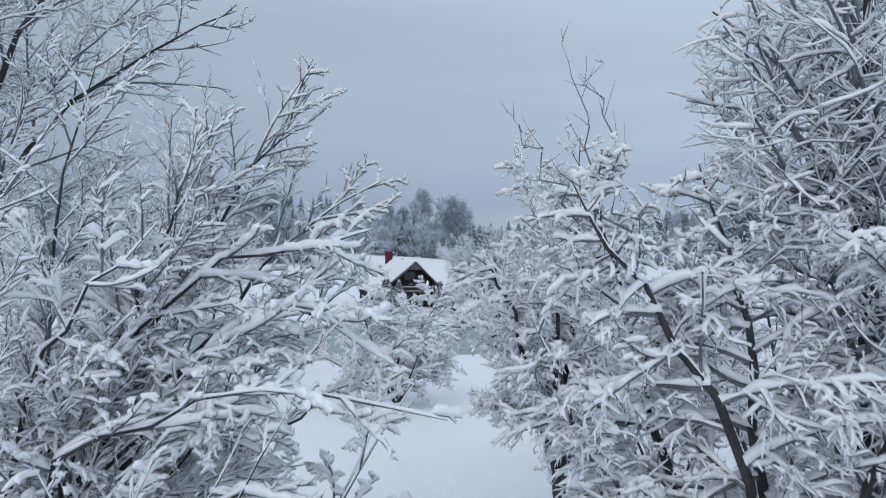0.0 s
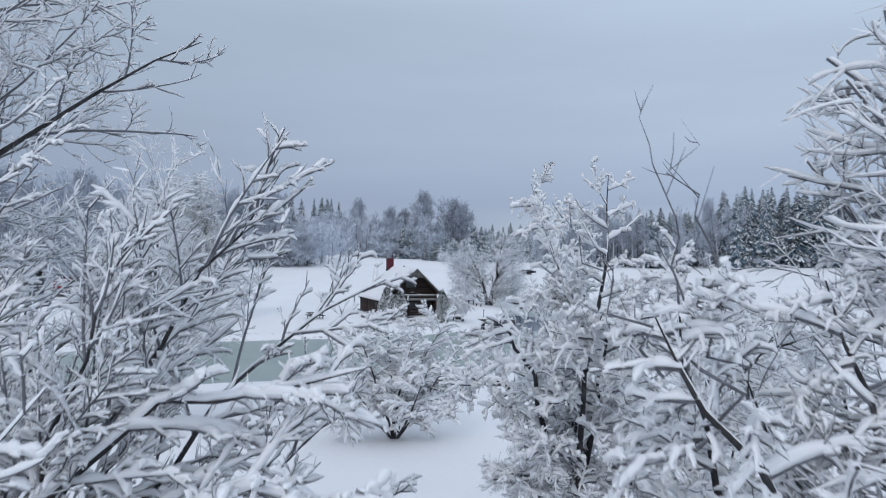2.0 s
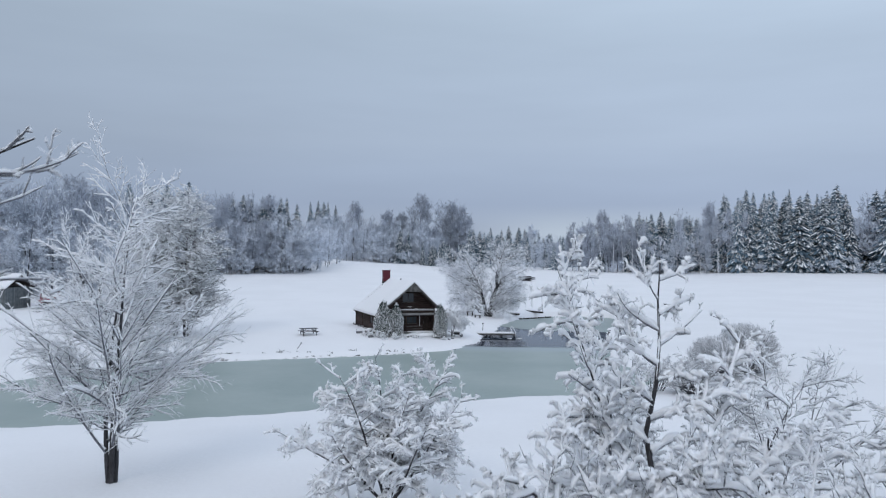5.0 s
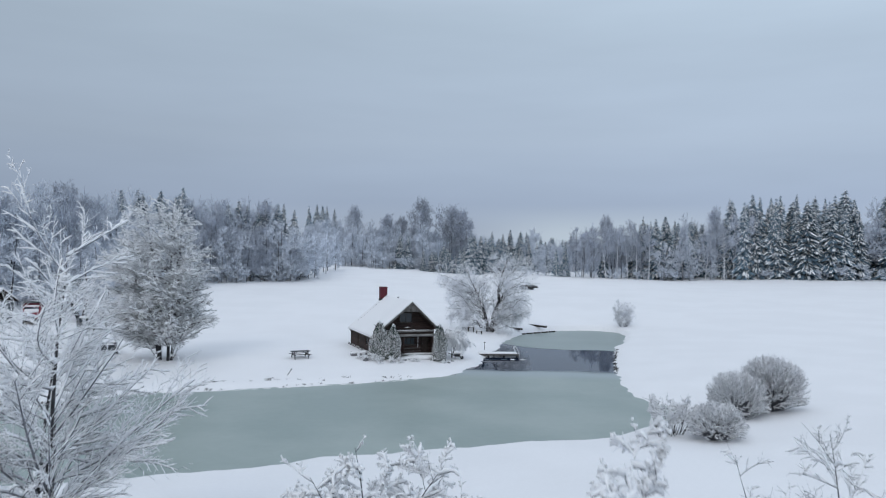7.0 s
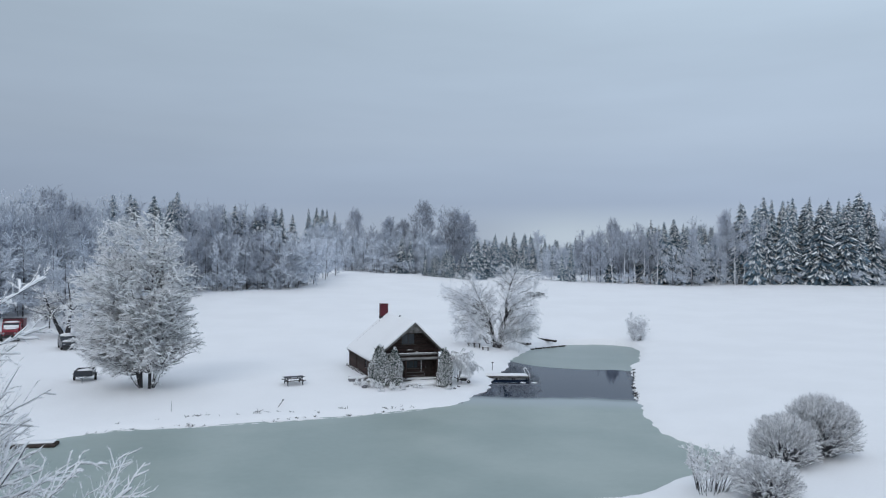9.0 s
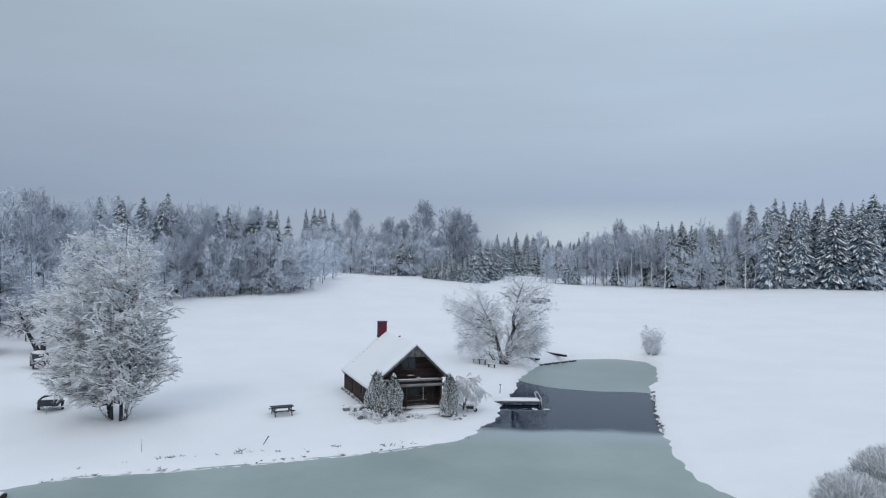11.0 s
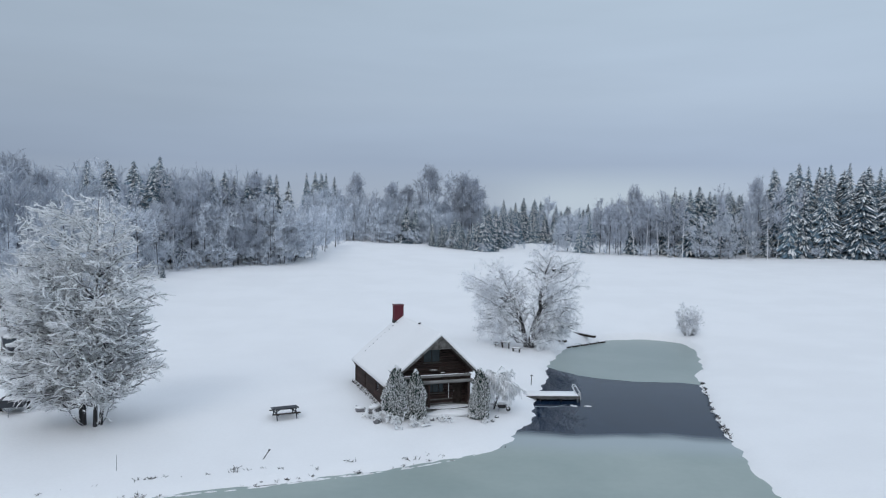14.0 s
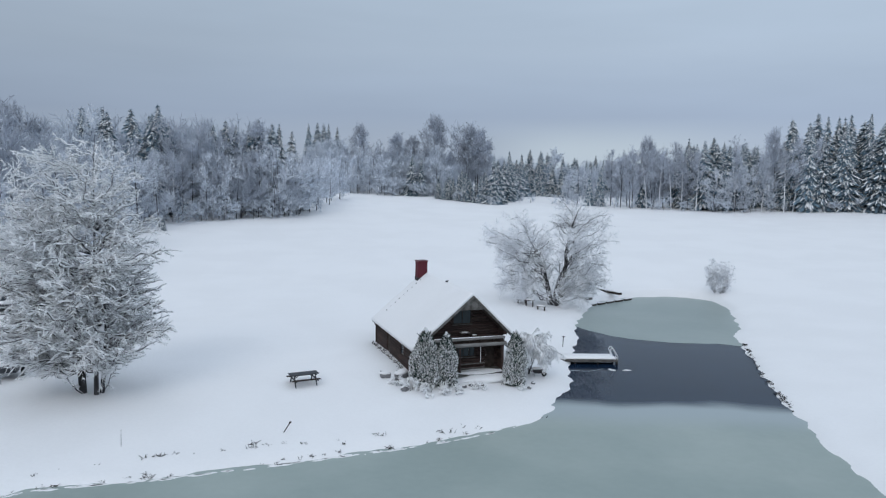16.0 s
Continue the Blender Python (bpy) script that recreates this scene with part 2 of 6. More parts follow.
class Shape:
    """Collects boxes, prisms and tubes into one mesh."""

    def __init__(self):
        self.bm = bmesh.new()

    def box(self, size, at, turn=(0, 0, 0), bevel=0.0):
        m = Matrix.LocRotScale(at, Euler([radians(a) for a in turn]), None) @ Matrix.Diagonal((*size, 1))
        got = bmesh.ops.create_cube(self.bm, size=1.0, matrix=m)
        if bevel:
            edges = list({e for v in got["verts"] for e in v.link_edges})
            bmesh.ops.bevel(self.bm, geom=edges, offset=bevel, segments=1, affect="EDGES")
        return self

    def rod(self, a, b, r, r2=None, sides=8):
        a, b = Vector(a), Vector(b)
        m = Matrix.Translation((a + b) / 2) @ (b - a).to_track_quat("Z", "Y").to_matrix().to_4x4()
        bmesh.ops.create_cone(self.bm, cap_ends=True, segments=sides, radius1=r, radius2=r if r2 is None else r2, depth=(b - a).length, matrix=m)
        return self

    def prism(self, outline, lift):
        """An outline of 3D points, pushed along lift."""
        lo = [self.bm.verts.new(p) for p in outline]
        hi = [self.bm.verts.new(Vector(p) + Vector(lift)) for p in outline]
        self.bm.faces.new(lo)
        self.bm.faces.new(hi[::-1])
        for i in range(len(lo)):
            j = (i + 1) % len(lo)
            self.bm.faces.new((lo[j], lo[i], hi[i], hi[j]))
        return self

    def blob(self, at, size, rough=0.2, seed=0, subdiv=2):
        got = bmesh.ops.create_icosphere(self.bm, subdivisions=subdiv, radius=1.0)
        for v in got["verts"]:
            k = 1 + rough * noise.noise(v.co * 1.7 + Vector((seed * 3.1, seed * 1.7, 0)))
            v.co = Vector((v.co.x * size[0] * k, v.co.y * size[1] * k, v.co.z * size[2] * k)) + Vector(at)
        return self

    def mesh(self, name, mat, smooth=False):
        bmesh.ops.recalc_face_normals(self.bm, faces=self.bm.faces[:])
        me = bpy.data.meshes.new(name)
        self.bm.to_mesh(me)
        self.bm.free()
        me.materials.append(mat)
        if smooth:
            me.polygons.foreach_set("use_smooth", np.full(len(me.polygons), True, dtype=bool))
        return me


def part(name, shape, mat, parent, label="", smooth=False):
    me = shape.mesh(name, mat, smooth) if isinstance(shape, Shape) else shape
    ob = new(name, me)
    ob.parent = parent
    if label:
        tagged(ob, label)
    return ob


def thing(name, label, category, m=None, group="", kind=""):
    ob = new(name)
    ob.matrix_basis = m or Matrix()
    return tagged(ob, label, category, group, kind)


# ---- ground, pond ----
SHORE = [(-24, -48), (-16, -46.6), (-7, -43.1), (-2.5, -40.6), (4.6, -38.1), (12.4, -35.3), (16, -34.3), (19, -30.8), (22.4, -28), (23.9, -23.4),
         (22.1, -20), (21.5, -13), (22.1, -8), (23.5, 0), (25.3, 9), (27.2, 16.5), (28.2, 22.5), (30.6, 26.5), (33.3, 39), (33.3, 44.5), (30, 46.9),
         (25.5, 47.2), (19, 43.6), (15.6, 37.8), (12.7, 28.3), (11, 19.3), (9.1, 9.9), (7.6, 2.5), (6.2, -2.1), (4.5, -6.1), (-2.4, -10.9),
         (-8.2, -13.5), (-14.1, -16), (-18.3, -17.5), (-23.6, -19.2), (-27, -22.5), (-31, -29), (-33, -37), (-30, -45)]


def rounded(points, steps=4):
    p = V3(points, dtype=float)
    out = []
    for i in range(len(p)):
        a, b, c, d = p[i - 1], p[i], p[(i + 1) % len(p)], p[(i + 2) % len(p)]
        for k in range(steps):
            t = k / steps
            out.append(0.5 * (2 * b + (c - a) * t + (2 * a - 5 * b + 4 * c - d) * t * t + (3 * b - a - 3 * c + d) * t ** 3))
    return V3(out)


POND = rounded(SHORE)


def pond_distance(x, y):
    """Metres to the shore line, negative on the water."""
    x, y = np.asarray(x, float), np.asarray(y, float)
    best = np.full(x.shape, 1e9)
    inside = np.zeros(x.shape, bool)
    a = POND
    b = np.roll(POND, -1, axis=0)
    for (ax, ay), (bx, by) in zip(a, b):
        dx, dy = bx - ax, by - ay
        t = np.clip(((x - ax) * dx + (y - ay) * dy) / (dx * dx + dy * dy), 0, 1)
        best = np.minimum(best, np.hypot(x - ax - t * dx, y - ay - t * dy))
        if ay != by:
            cross = ((ay > y) != (by > y)) & (x < (bx - ax) * (y - ay) / (by - ay) + ax)
            inside ^= cross
    return np.where(inside, -best, best)


def waves(x, y, size, seed):
    """Soft uneven ground, about -1 to 1."""
    s = 0
    for k in range(4):
        a = seed * 1.7 + k * 2.1
        f = (1.0 + 0.55 * k) / size
        s = s + np.sin(f * (x * math.cos(a) + y * math.sin(a)) * 2.2 + seed + k * 1.3) / (1 + 0.6 * k)
    return s / 2.2


def soft(v, w):
    return np.logaddexp(0, np.asarray(v, float) / w) * w


def land(x, y):
    """Height of the snow."""
    x, y = np.asarray(x, float), np.asarray(y, float)
    d = pond_distance(x, y) + 0.2 * waves(x, y, 0.9, 1) + 0.34 * waves(x, y, 2.6, 2)
    rise = np.interp(x, [-200, -60, -45, -36, -22, 13, 48, 80, 108, 160, 300], [0.068, 0.068, 0.058, 0.050, 0.0435, 0.037, 0.030, 0.0295, 0.042, 0.046, 0.04])
    climb = rise * (soft(y - 32, 8) - soft(y - 205, 20))
    bank = 0.22 * (1 - np.exp(-np.maximum(d, 0) / 0.45)) + 1.5 * (1 - np.exp(-np.maximum(d, 0) / 13)) + 0.28 * np.exp(-((x + 2.5) ** 2 + (y - 3.5) ** 2) / 90)
    flat = bank + climb + 0.05 * waves(x, y, 9, 3) * np.clip(d / 4, 0, 1) + 0.35 * waves(x, y, 60, 4) * np.clip((d - 20) / 60, 0, 1)
    return np.where(d > 0, flat, -0.5 * (1 - np.exp(d / 0.5)))


def ground_at(x, y):
    return float(land(V3([x]), V3([y]))[0])


gx = np.concatenate([np.linspace(-2600, -130, 12), np.linspace(-120, -46, 32), np.linspace(-45, 46, 150), np.linspace(48, 165, 45), np.linspace(185, 2600, 12)])
gy = np.concatenate([np.linspace(-1500, -125, 8), np.linspace(-115, -56, 36), np.linspace(-55, 58, 190), np.linspace(60, 270, 60), np.linspace(290, 3200, 14)])
GX, GY = np.meshgrid(gx, gy)
GZ = land(GX.ravel(), GY.ravel())
nx = len(gx)
ii = (np.arange(len(gy) - 1)[:, None] * nx + np.arange(nx - 1)[None, :]).ravel()
ground = new("ground", fast_mesh("ground", np.column_stack([GX.ravel(), GY.ravel(), GZ]), np.column_stack([ii, ii + 1, ii + nx + 1, ii + nx]), M_SNOW))
tagged(ground, "smooth deep snow field sloping up from the pond", "snow field", kind="structure")


def sheet(name, outline, z, thick, mat, label):
    bm = bmesh.new()
    low = [bm.verts.new((x, y, z - thick)) for x, y in outline]
    top = [bm.verts.new((x, y, z)) for x, y in outline]
    bm.faces.new(top)
    bm.faces.new(low[::-1])
    for i in range(len(top)):
        j = (i + 1) % len(top)
        bm.faces.new((low[i], low[j], top[j], top[i]))
    bmesh.ops.triangulate(bm, faces=[f for f in bm.faces if len(f.verts) > 4])
    bmesh.ops.recalc_face_normals(bm, faces=bm.faces[:])
    me = bpy.data.meshes.new(name)
    bm.to_mesh(me)
    bm.free()
    me.materials.append(mat)
    return tagged(new(name, me), label, "pond", kind="structure")


def uneven(points, amp, seed):
    p = rounded(points, 6)
    n = V3([[waves(x, y, 1.5, seed), waves(x, y, 1.3, seed + 3)] for x, y in p])
    return [tuple(q) for q in p + amp * n]


sheet("pond_water", [(-40, -52), (30, -52), (40, -5), (40, 52), (5, 52), (-5, -4), (-40, -12)], -0.05, 0.3, M_WATER, "dark open water reflecting the grey sky")
sheet("pond_ice", uneven([(3, 0.6), (6.6, 0.1), (9.5, 0.2), (13, 0.3), (17.5, 0.2), (21, 0.0), (25, -0.5), (30, -10), (30, -45), (0, -52), (-40, -52), (-40, -14), (-10, -8)], 0.12, 5), -0.03, 0.015, M_THINICE, "flat grey-green pond ice thinning to dark water")
sheet("pond_ice_back", uneven([(4, 40), (7, 31), (10.5, 28.0), (13.2, 23.8), (15.2, 21), (18, 19.2), (21.5, 18.3), (25, 18.2), (31, 17.2), (38, 30), (38, 52), (14, 52)], 0.2, 9), -0.03, 0.015, M_ICE, "grey-green ice at the pond's far end")

# ---- trees ----


def unit(a):
    return a / np.maximum(np.linalg.norm(a, axis=-1, keepdims=True), 1e-9)


class Wood:
    """Limbs as arrays of points (limbs, points, 3) with radii and lengths."""

    def __init__(self, P, R, L):
        self.P, self.R, self.L = P, R, L

    def pick(self, mask):
        return Wood(self.P[mask], self.R[mask], self.L[mask])


def trace(rng, start, way, length, r0, n, wander, lift, taper=0.35):
    """Limbs that start out along way and wander; lift bends them up (or down)."""
    m = len(start)
    P = np.zeros((m, n, 3))
    P[:, 0] = start
    d = unit(way)
    lift = np.broadcast_to(np.asarray(lift, float), (m,))
    bend = rng.normal(0, wander * 0.75, (m, 3))
    for k in range(1, n):
        bend = bend * 0.9 + rng.normal(0, wander * 0.35, (m, 3))
        d = unit(d + bend * min(1.0, 5 / n) + rng.normal(0, wander * 0.4, (m, 3)) + np.stack([0 * lift, 0 * lift, lift], 1) / (n - 1))
        P[:, k] = P[:, k - 1] + d * (length / (n - 1))[:, None]
    R = r0[:, None] * np.linspace(1, taper, n)[None]
    return Wood(P, R, length)


def sprout(rng, w, per, first, angle, ratio, n, wander, lift, flat=1.0, thin=0.55, rmin=0.004, upward=0.0, pinnate=False, tip=0.65):
    """Side limbs of w: per each on average, from the share first of its length on; pinnate: alternating to both sides at even steps."""
    m, pn = w.P.shape[:2]
    counts = rng.poisson(per * np.clip(w.L / w.L.mean(), 0.3, 2.0))
    idx = np.repeat(np.arange(m), counts)
    if not len(idx):
        idx, counts = np.zeros(1, int), np.eye(1, m, dtype=int)[0]
    t = rng.uniform(first, 0.98, len(idx))
    if pinnate:
        order = np.arange(len(idx)) - np.repeat(np.cumsum(counts) - counts, counts)
        t = np.clip(first + (0.98 - first) * (order + rng.uniform(0.1, 0.9, len(idx))) / counts[idx], 0.02, 0.98)
    s = t * (pn - 1)
    i = np.minimum(s.astype(int), pn - 2)
    f = (s - i)[:, None]
    start = w.P[idx, i] * (1 - f) + w.P[idx, i + 1] * f
    tan = unit(w.P[idx, i + 1] - w.P[idx, i])
    side = rng.normal(size=(len(idx), 3))
    side[:, 2] = side[:, 2] * flat + upward
    if pinnate:
        plane = rng.normal(size=(m, 3)) * V3([1.0, 1.0, flat])
        side = plane[idx] * np.where(order % 2, 1.0, -1.0)[:, None] + side * 0.45
        side[:, 2] += upward
    side = unit(side - tan * (side * tan).sum(1, keepdims=True))
    a = np.radians(rng.uniform(*angle, len(idx)))[:, None]
    length = w.L[idx] * ratio * rng.uniform(0.55, 1.25, len(idx)) * (1.15 - tip * t)
    r0 = np.maximum(w.R[idx, i] * thin * rng.uniform(0.7, 1.1, len(idx)), rmin)
    return trace(rng, start, np.cos(a) * tan + np.sin(a) * side, length, r0, n, wander, lift)


def tubes(P, RX, RZ, sides, rise=None):
    """Vertices and quads of tubes round the limbs P."""
    m, n = P.shape[:2]
    T = unit(np.gradient(P, axis=1))
    ref = np.where(np.abs(T.mean(1, keepdims=True)[..., 2:3]) > 0.93, V3([1.0, 0, 0]), V3([0, 0, 1.0]))
    S = unit(np.cross(T, np.broadcast_to(ref, T.shape)))
    U = np.cross(S, T)
    C = P if rise is None else P + rise
    a = np.linspace(0, 2 * math.pi, sides, endpoint=False) + 0.4
    ring = C[:, :, None] + np.cos(a)[None, None, :, None] * (S * RX[..., None])[:, :, None] + np.sin(a)[None, None, :, None] * (U * RZ[..., None])[:, :, None]
    base = (np.arange(m)[:, None, None] * n + np.arange(n - 1)[None, :, None]) * sides + np.arange(sides)[None, None, :]
    nxt = (np.arange(m)[:, None, None] * n + np.arange(n - 1)[None, :, None]) * sides + ((np.arange(sides) + 1) % sides)[None, None, :]
    quads = np.stack([base, nxt, nxt + sides, base + sides], -1).reshape(-1, 4)
    return ring.reshape(-1, 3), quads


def ribbons(rng, w, r):
    """Flat tapering twigs, one face each, from the first to the last point of each limb."""
    a, b = w.P[:, 0], w.P[:, -1]
    s = unit(np.cross(b - a, rng.normal(size=a.shape))) * (r * rng.uniform(0.7, 1.3, len(a)))[:, None]
    v = np.stack([a - s, a + s, b + s * 0.45, b - s * 0.45], 1).reshape(-1, 3)
    return v, np.arange(len(v)).reshape(-1, 4)


def merged(name, pieces, mat):
    vs, qs, o = [], [], 0
    for v, q in pieces:
        vs.append(v)
        qs.append(q + o)
        o += len(v)
    return fast_mesh(name, np.concatenate(vs), np.concatenate(qs), mat)


def bark_tubes(woods, sides):
    return [tubes(w.P, w.R, w.R, s) for w, s in zip(woods, sides) if len(w.P)]


def resampled(P, R, n):
    """Limbs with n points each in place of theirs."""
    k = np.linspace(0, P.shape[1] - 1, n)
    lo = np.floor(k).astype(int)
    hi = np.minimum(lo + 1, P.shape[1] - 1)
    f = (k - lo)[None, :, None]
    return P[:, lo] * (1 - f) + P[:, hi] * f, R[:, lo] * (1 - f[..., 0]) + R[:, hi] * f[..., 0]


def snow_tubes(rng, woods, thick, sides=4, rime=0.05, step=0.0):
    """Snow lying along the upper side of the limbs, lumpy, thinner on steep ones; step: metres between its lumps."""
    out = []
    for level, (w, s) in enumerate(zip(woods, thick)):
        if s <= 0 or not len(w.P):
            continue
        P, R = w.P, w.R
        n = P.shape[1]
        if step and n > 2:
            P, R = resampled(P, R, int(np.clip(w.L.mean() / step, n, 40)))
        elif n > 4 and sides > 3:
            P, R = resampled(P, R, 2 * n - 1)
        steep = np.abs(unit(np.gradient(P, axis=1))[..., 2])
        amp = (1.0, 1.0, 0.75, 0.45, 0.4)[level] if step else 1.0
        lump = rng.uniform(0.0, 1.0, P.shape[:2]) ** 1.3
        lump = 0.25 * np.roll(lump, 1, 1) + 0.5 * lump + 0.25 * np.roll(lump, -1, 1)
        h = s * np.clip(1.15 - steep ** 2 * 1.1, rime, 1) * (1 - 0.9 * amp + 2.1 * amp * lump) * (0.55 + 0.9 * rng.random((len(P), 1)))
        h = np.minimum(h, s * 1.35)
        if step:
            h = h * np.clip(R / 0.02, 0.65, 1.0)
        h[:, -1] *= 0.35
        keep = ((steep.mean(1) < 0.93) | (rime > 0.2)) & (rng.random(len(P)) < 0.93)
        wide = R * 0.62 + h * 0.5
        rise = np.zeros_like(P)
        rise[..., 2] = R * 0.85 + h * 0.52
        out.append(tubes(P[keep], wide[keep], (h * 0.55 + R * 0.12)[keep], 3 if level > 1 else sides, rise[keep]))
    return out


def through_points(rng, lines, r):
    """Trunks along given lines of five places each."""
    P = []
    for ln in lines:
        ln = V3(ln, dtype=float)
        s = np.linspace(0, len(ln) - 1, 13)
        P.append(np.stack([np.interp(s, np.arange(len(ln)), ln[:, k]) for k in range(3)], 1))
    P = V3(P)
    P[:, 1:-1] = P[:, 1:-1] * 0.5 + (P[:, 2:] + P[:, :-2]) * 0.25 + rng.normal(0, 0.06, P[:, 1:-1].shape)
    L = np.linalg.norm(np.diff(P, axis=1), axis=2).sum(1)
    return Wood(P, (r * L / L.max())[:, None] * np.linspace(1, 0.06, 13)[None], L)


def limbs_to(rng, w, lobes, n, inner=0.35, crook=0.0, rise=2.0):
    """Curved limbs from the trunks to places spread through the crown's lobes."""
    out, rad = [], []
    for centre, size, share in lobes:
        for k in range(round(n * share)):
            d = unit(rng.normal(size=3))
            end = V3(centre) + d * V3(size) * rng.uniform(inner, 1.0) ** 0.5
            dist = np.linalg.norm(w.P - end, axis=2) + 2.2 * np.maximum(w.P[..., 2] - end[2] + rise, 0)
            i = np.unravel_index(np.argmin(dist), dist.shape)
            a = w.P[i]
            mid = (a + end) / 2 + rng.normal(0, 0.07, 3) * np.linalg.norm(end - a) + V3([0, 0, 0.1]) * np.linalg.norm(end - a)
            s = np.linspace(0, 1, 8)[:, None]
            out.append(a * (1 - s) ** 2 + mid * 2 * s * (1 - s) + end * s ** 2)
            rad.append(w.R[i] * 0.55)
    P = V3(out)
    if crook:
        span = np.linalg.norm(P[:, -1] - P[:, 0], axis=1)[:, None, None]
        P[:, 1:-1] += rng.normal(0, crook, P[:, 1:-1].shape) * span
    L = np.linalg.norm(np.diff(P, axis=1), axis=2).sum(1)
    return Wood(P, np.minimum(V3(rad), 0.014 + 0.009 * L)[:, None] * np.linspace(1, 0.3, 8)[None], L)


def gap(w):
    """Limbs shortened where they would reach into the lane between the trees by the starting point."""
    P = w.P.copy()
    L = w.L.copy()

    def bad(P):
        x, y, z = P[..., 0], P[..., 1], P[..., 2]
        lo = np.where(z < 7.0, 4.7, np.clip(2.0 + (11 - z), 1.6, 4.1))
        hi = np.where(z < 7.2, 4.8, np.clip(5.1 + (z - 10.0) * 1.3, 5.1, 6.3))
        deep = (y < -83.0) & (x > lo) & (x < hi) & (z > np.where(y > -88, 7.9, 4.4))
        thin = (y > -91.2) & (y < -86.5) & (x > 0.3) & (x < 2.6) & (z > 8.85) & (z < 9.75)
        return (deep | thin | ((y < -94.3) & (np.abs(x - 4.4) < 2.4))).any(1)

    for k in (0.75, 0.6, 0.6):
        b = bad(P)
        P[b] = P[b, :1] + (P[b] - P[b, :1]) * k
        L[b] *= k
    return Wood(P, w.R, L).pick(~bad(P))


def tree(name, label, category, seed, base, stems, height, limbs, branches, twigs, snow, group="", limb_angle=(35, 65), limb_lift=0.5,
         branch_lift=0.15, twig_lift=0.1, limb_ratio=0.5, first=0.25, shoots=0, prune=None, flat=0.8, branch_ratio=0.5, twig_ratio=0.5, wander=0.16, stem_r=0.13, fine=0, stem_wander=0.07, lod=4, rime=0.05, haze=0, haze_r=0.014, pillows=None, trunks=None, lobes=None, frosted=False, inner=0.35, pinnate=False, step=0.0, angle=(25, 65), tip=0.65, crook=0.0, rise=2.0, twig_mat=M_TWIG):
    """A bare tree under snow: stems, limbs, branches, twigs and upright shoots, with a lumpy cover of snow on every limb."""
    rng = np.random.default_rng(seed)
    trim = prune or (lambda w: w)

    x, y = base
    z = ground_at(x, y) - 0.15
    start = V3([[x + sx, y + sy, z] for sx, sy, dx, dy, k in stems], dtype=float)
    way = V3([[dx, dy, 1.0] for sx, sy, dx, dy, k in stems], dtype=float)
    ln = V3([height * k for sx, sy, dx, dy, k in stems], dtype=float)
    w0 = trace(rng, start, way, ln, stem_r * ln / ln.max(), 12, stem_wander, 0.12, 0.07)
    if trunks:
        w0 = through_points(rng, trunks, stem_r)
    w0 = trim(w0)
    w1 = limbs_to(rng, w0, lobes, limbs, inner, crook, rise) if lobes else trim(sprout(rng, w0, limbs, first, limb_angle, limb_ratio, 8, wander * 0.8, limb_lift, flat, 0.55, 0.012, pinnate=pinnate, tip=tip))
    w2 = trim(sprout(rng, w1, branches, 0.15, angle, branch_ratio, 5 if lod > 3 else 4, wander, branch_lift, flat, 0.5, 0.006 if pinnate else 0.008, pinnate=pinnate))
    w3 = trim(sprout(rng, w2, twigs, 0.1, angle, twig_ratio, lod, wander, twig_lift, flat, 0.55, 0.004 if pinnate else 0.005, pinnate=pinnate))
    woods = [w0, w1, w2, w3]
    if fine:
        woods.append(trim(sprout(rng, w3, fine, 0.15, (25, 60), 0.55, 2 if pinnate else 3, wander, twig_lift, flat, 0.6, 0.003, pinnate=pinnate)))
    if shoots:
        w4 = trim(sprout(rng, w2, shoots, 0.2, (50, 85), 0.6, 4, 0.07, 0.9, 0.2, 0.5, 0.006, upward=1.4))
        woods.append(w4)
    mist = trim(sprout(rng, w3, haze, 0.0, (15, 75), 0.7, 2, wander, twig_lift * 0.5, 1.0, 0.6, 0.004)) if haze else None
    for w in woods + ([mist] if haze else []):
        w.P = w.P - V3([x, y, z])
    root = thing(name, label, category, pose(x, y, z), group)
    part("trunk", merged("trunk", bark_tubes(woods[:1], [9]), M_BARK), None, root)
    tagged(part("crown", merged("crown", bark_tubes(woods[1:3] if frosted else woods[1:4] + woods[4 + bool(fine):], [5, 3, 3, 3]) + ([ribbons(rng, woods[4], 0.004)] if fine else []), twig_mat), None, root), kind="stuff")
    tagged(part("snow_cover", merged("snow_cover", snow_tubes(rng, woods[:3] if frosted else woods if pinnate else woods[:4] + woods[4 + bool(fine):], [snow * k for k in pillows or (0.4, 1.3, 1.1, 0.85, 0.5)], 4 if lod > 3 else 3, rime, step), M_TREESNOW), None, root, "white snow lying along the branches"), kind="stuff")
    if haze:
        tagged(part("rime", merged("rime", [ribbons(rng, mist, haze_r)] + ([ribbons(rng, w3, haze_r * 1.3)] if frosted else []), M_RIME), None, root, "finest twigs grey and white with rime"), kind="stuff")
    return root


def bush_stems(rng, n, reach, lean):
    """Stems fanning out of one stool, leaning up to so many degrees."""
    out = []
    for k in range(n):
        a, q = rng.uniform(0, 2 * math.pi), math.sqrt(rng.random())
        t = math.tan(math.radians(q * lean))
        out.append((math.cos(a) * q * reach, math.sin(a) * q * reach, math.cos(a) * t, math.sin(a) * t, rng.uniform(0.85, 1.04)))
    return out


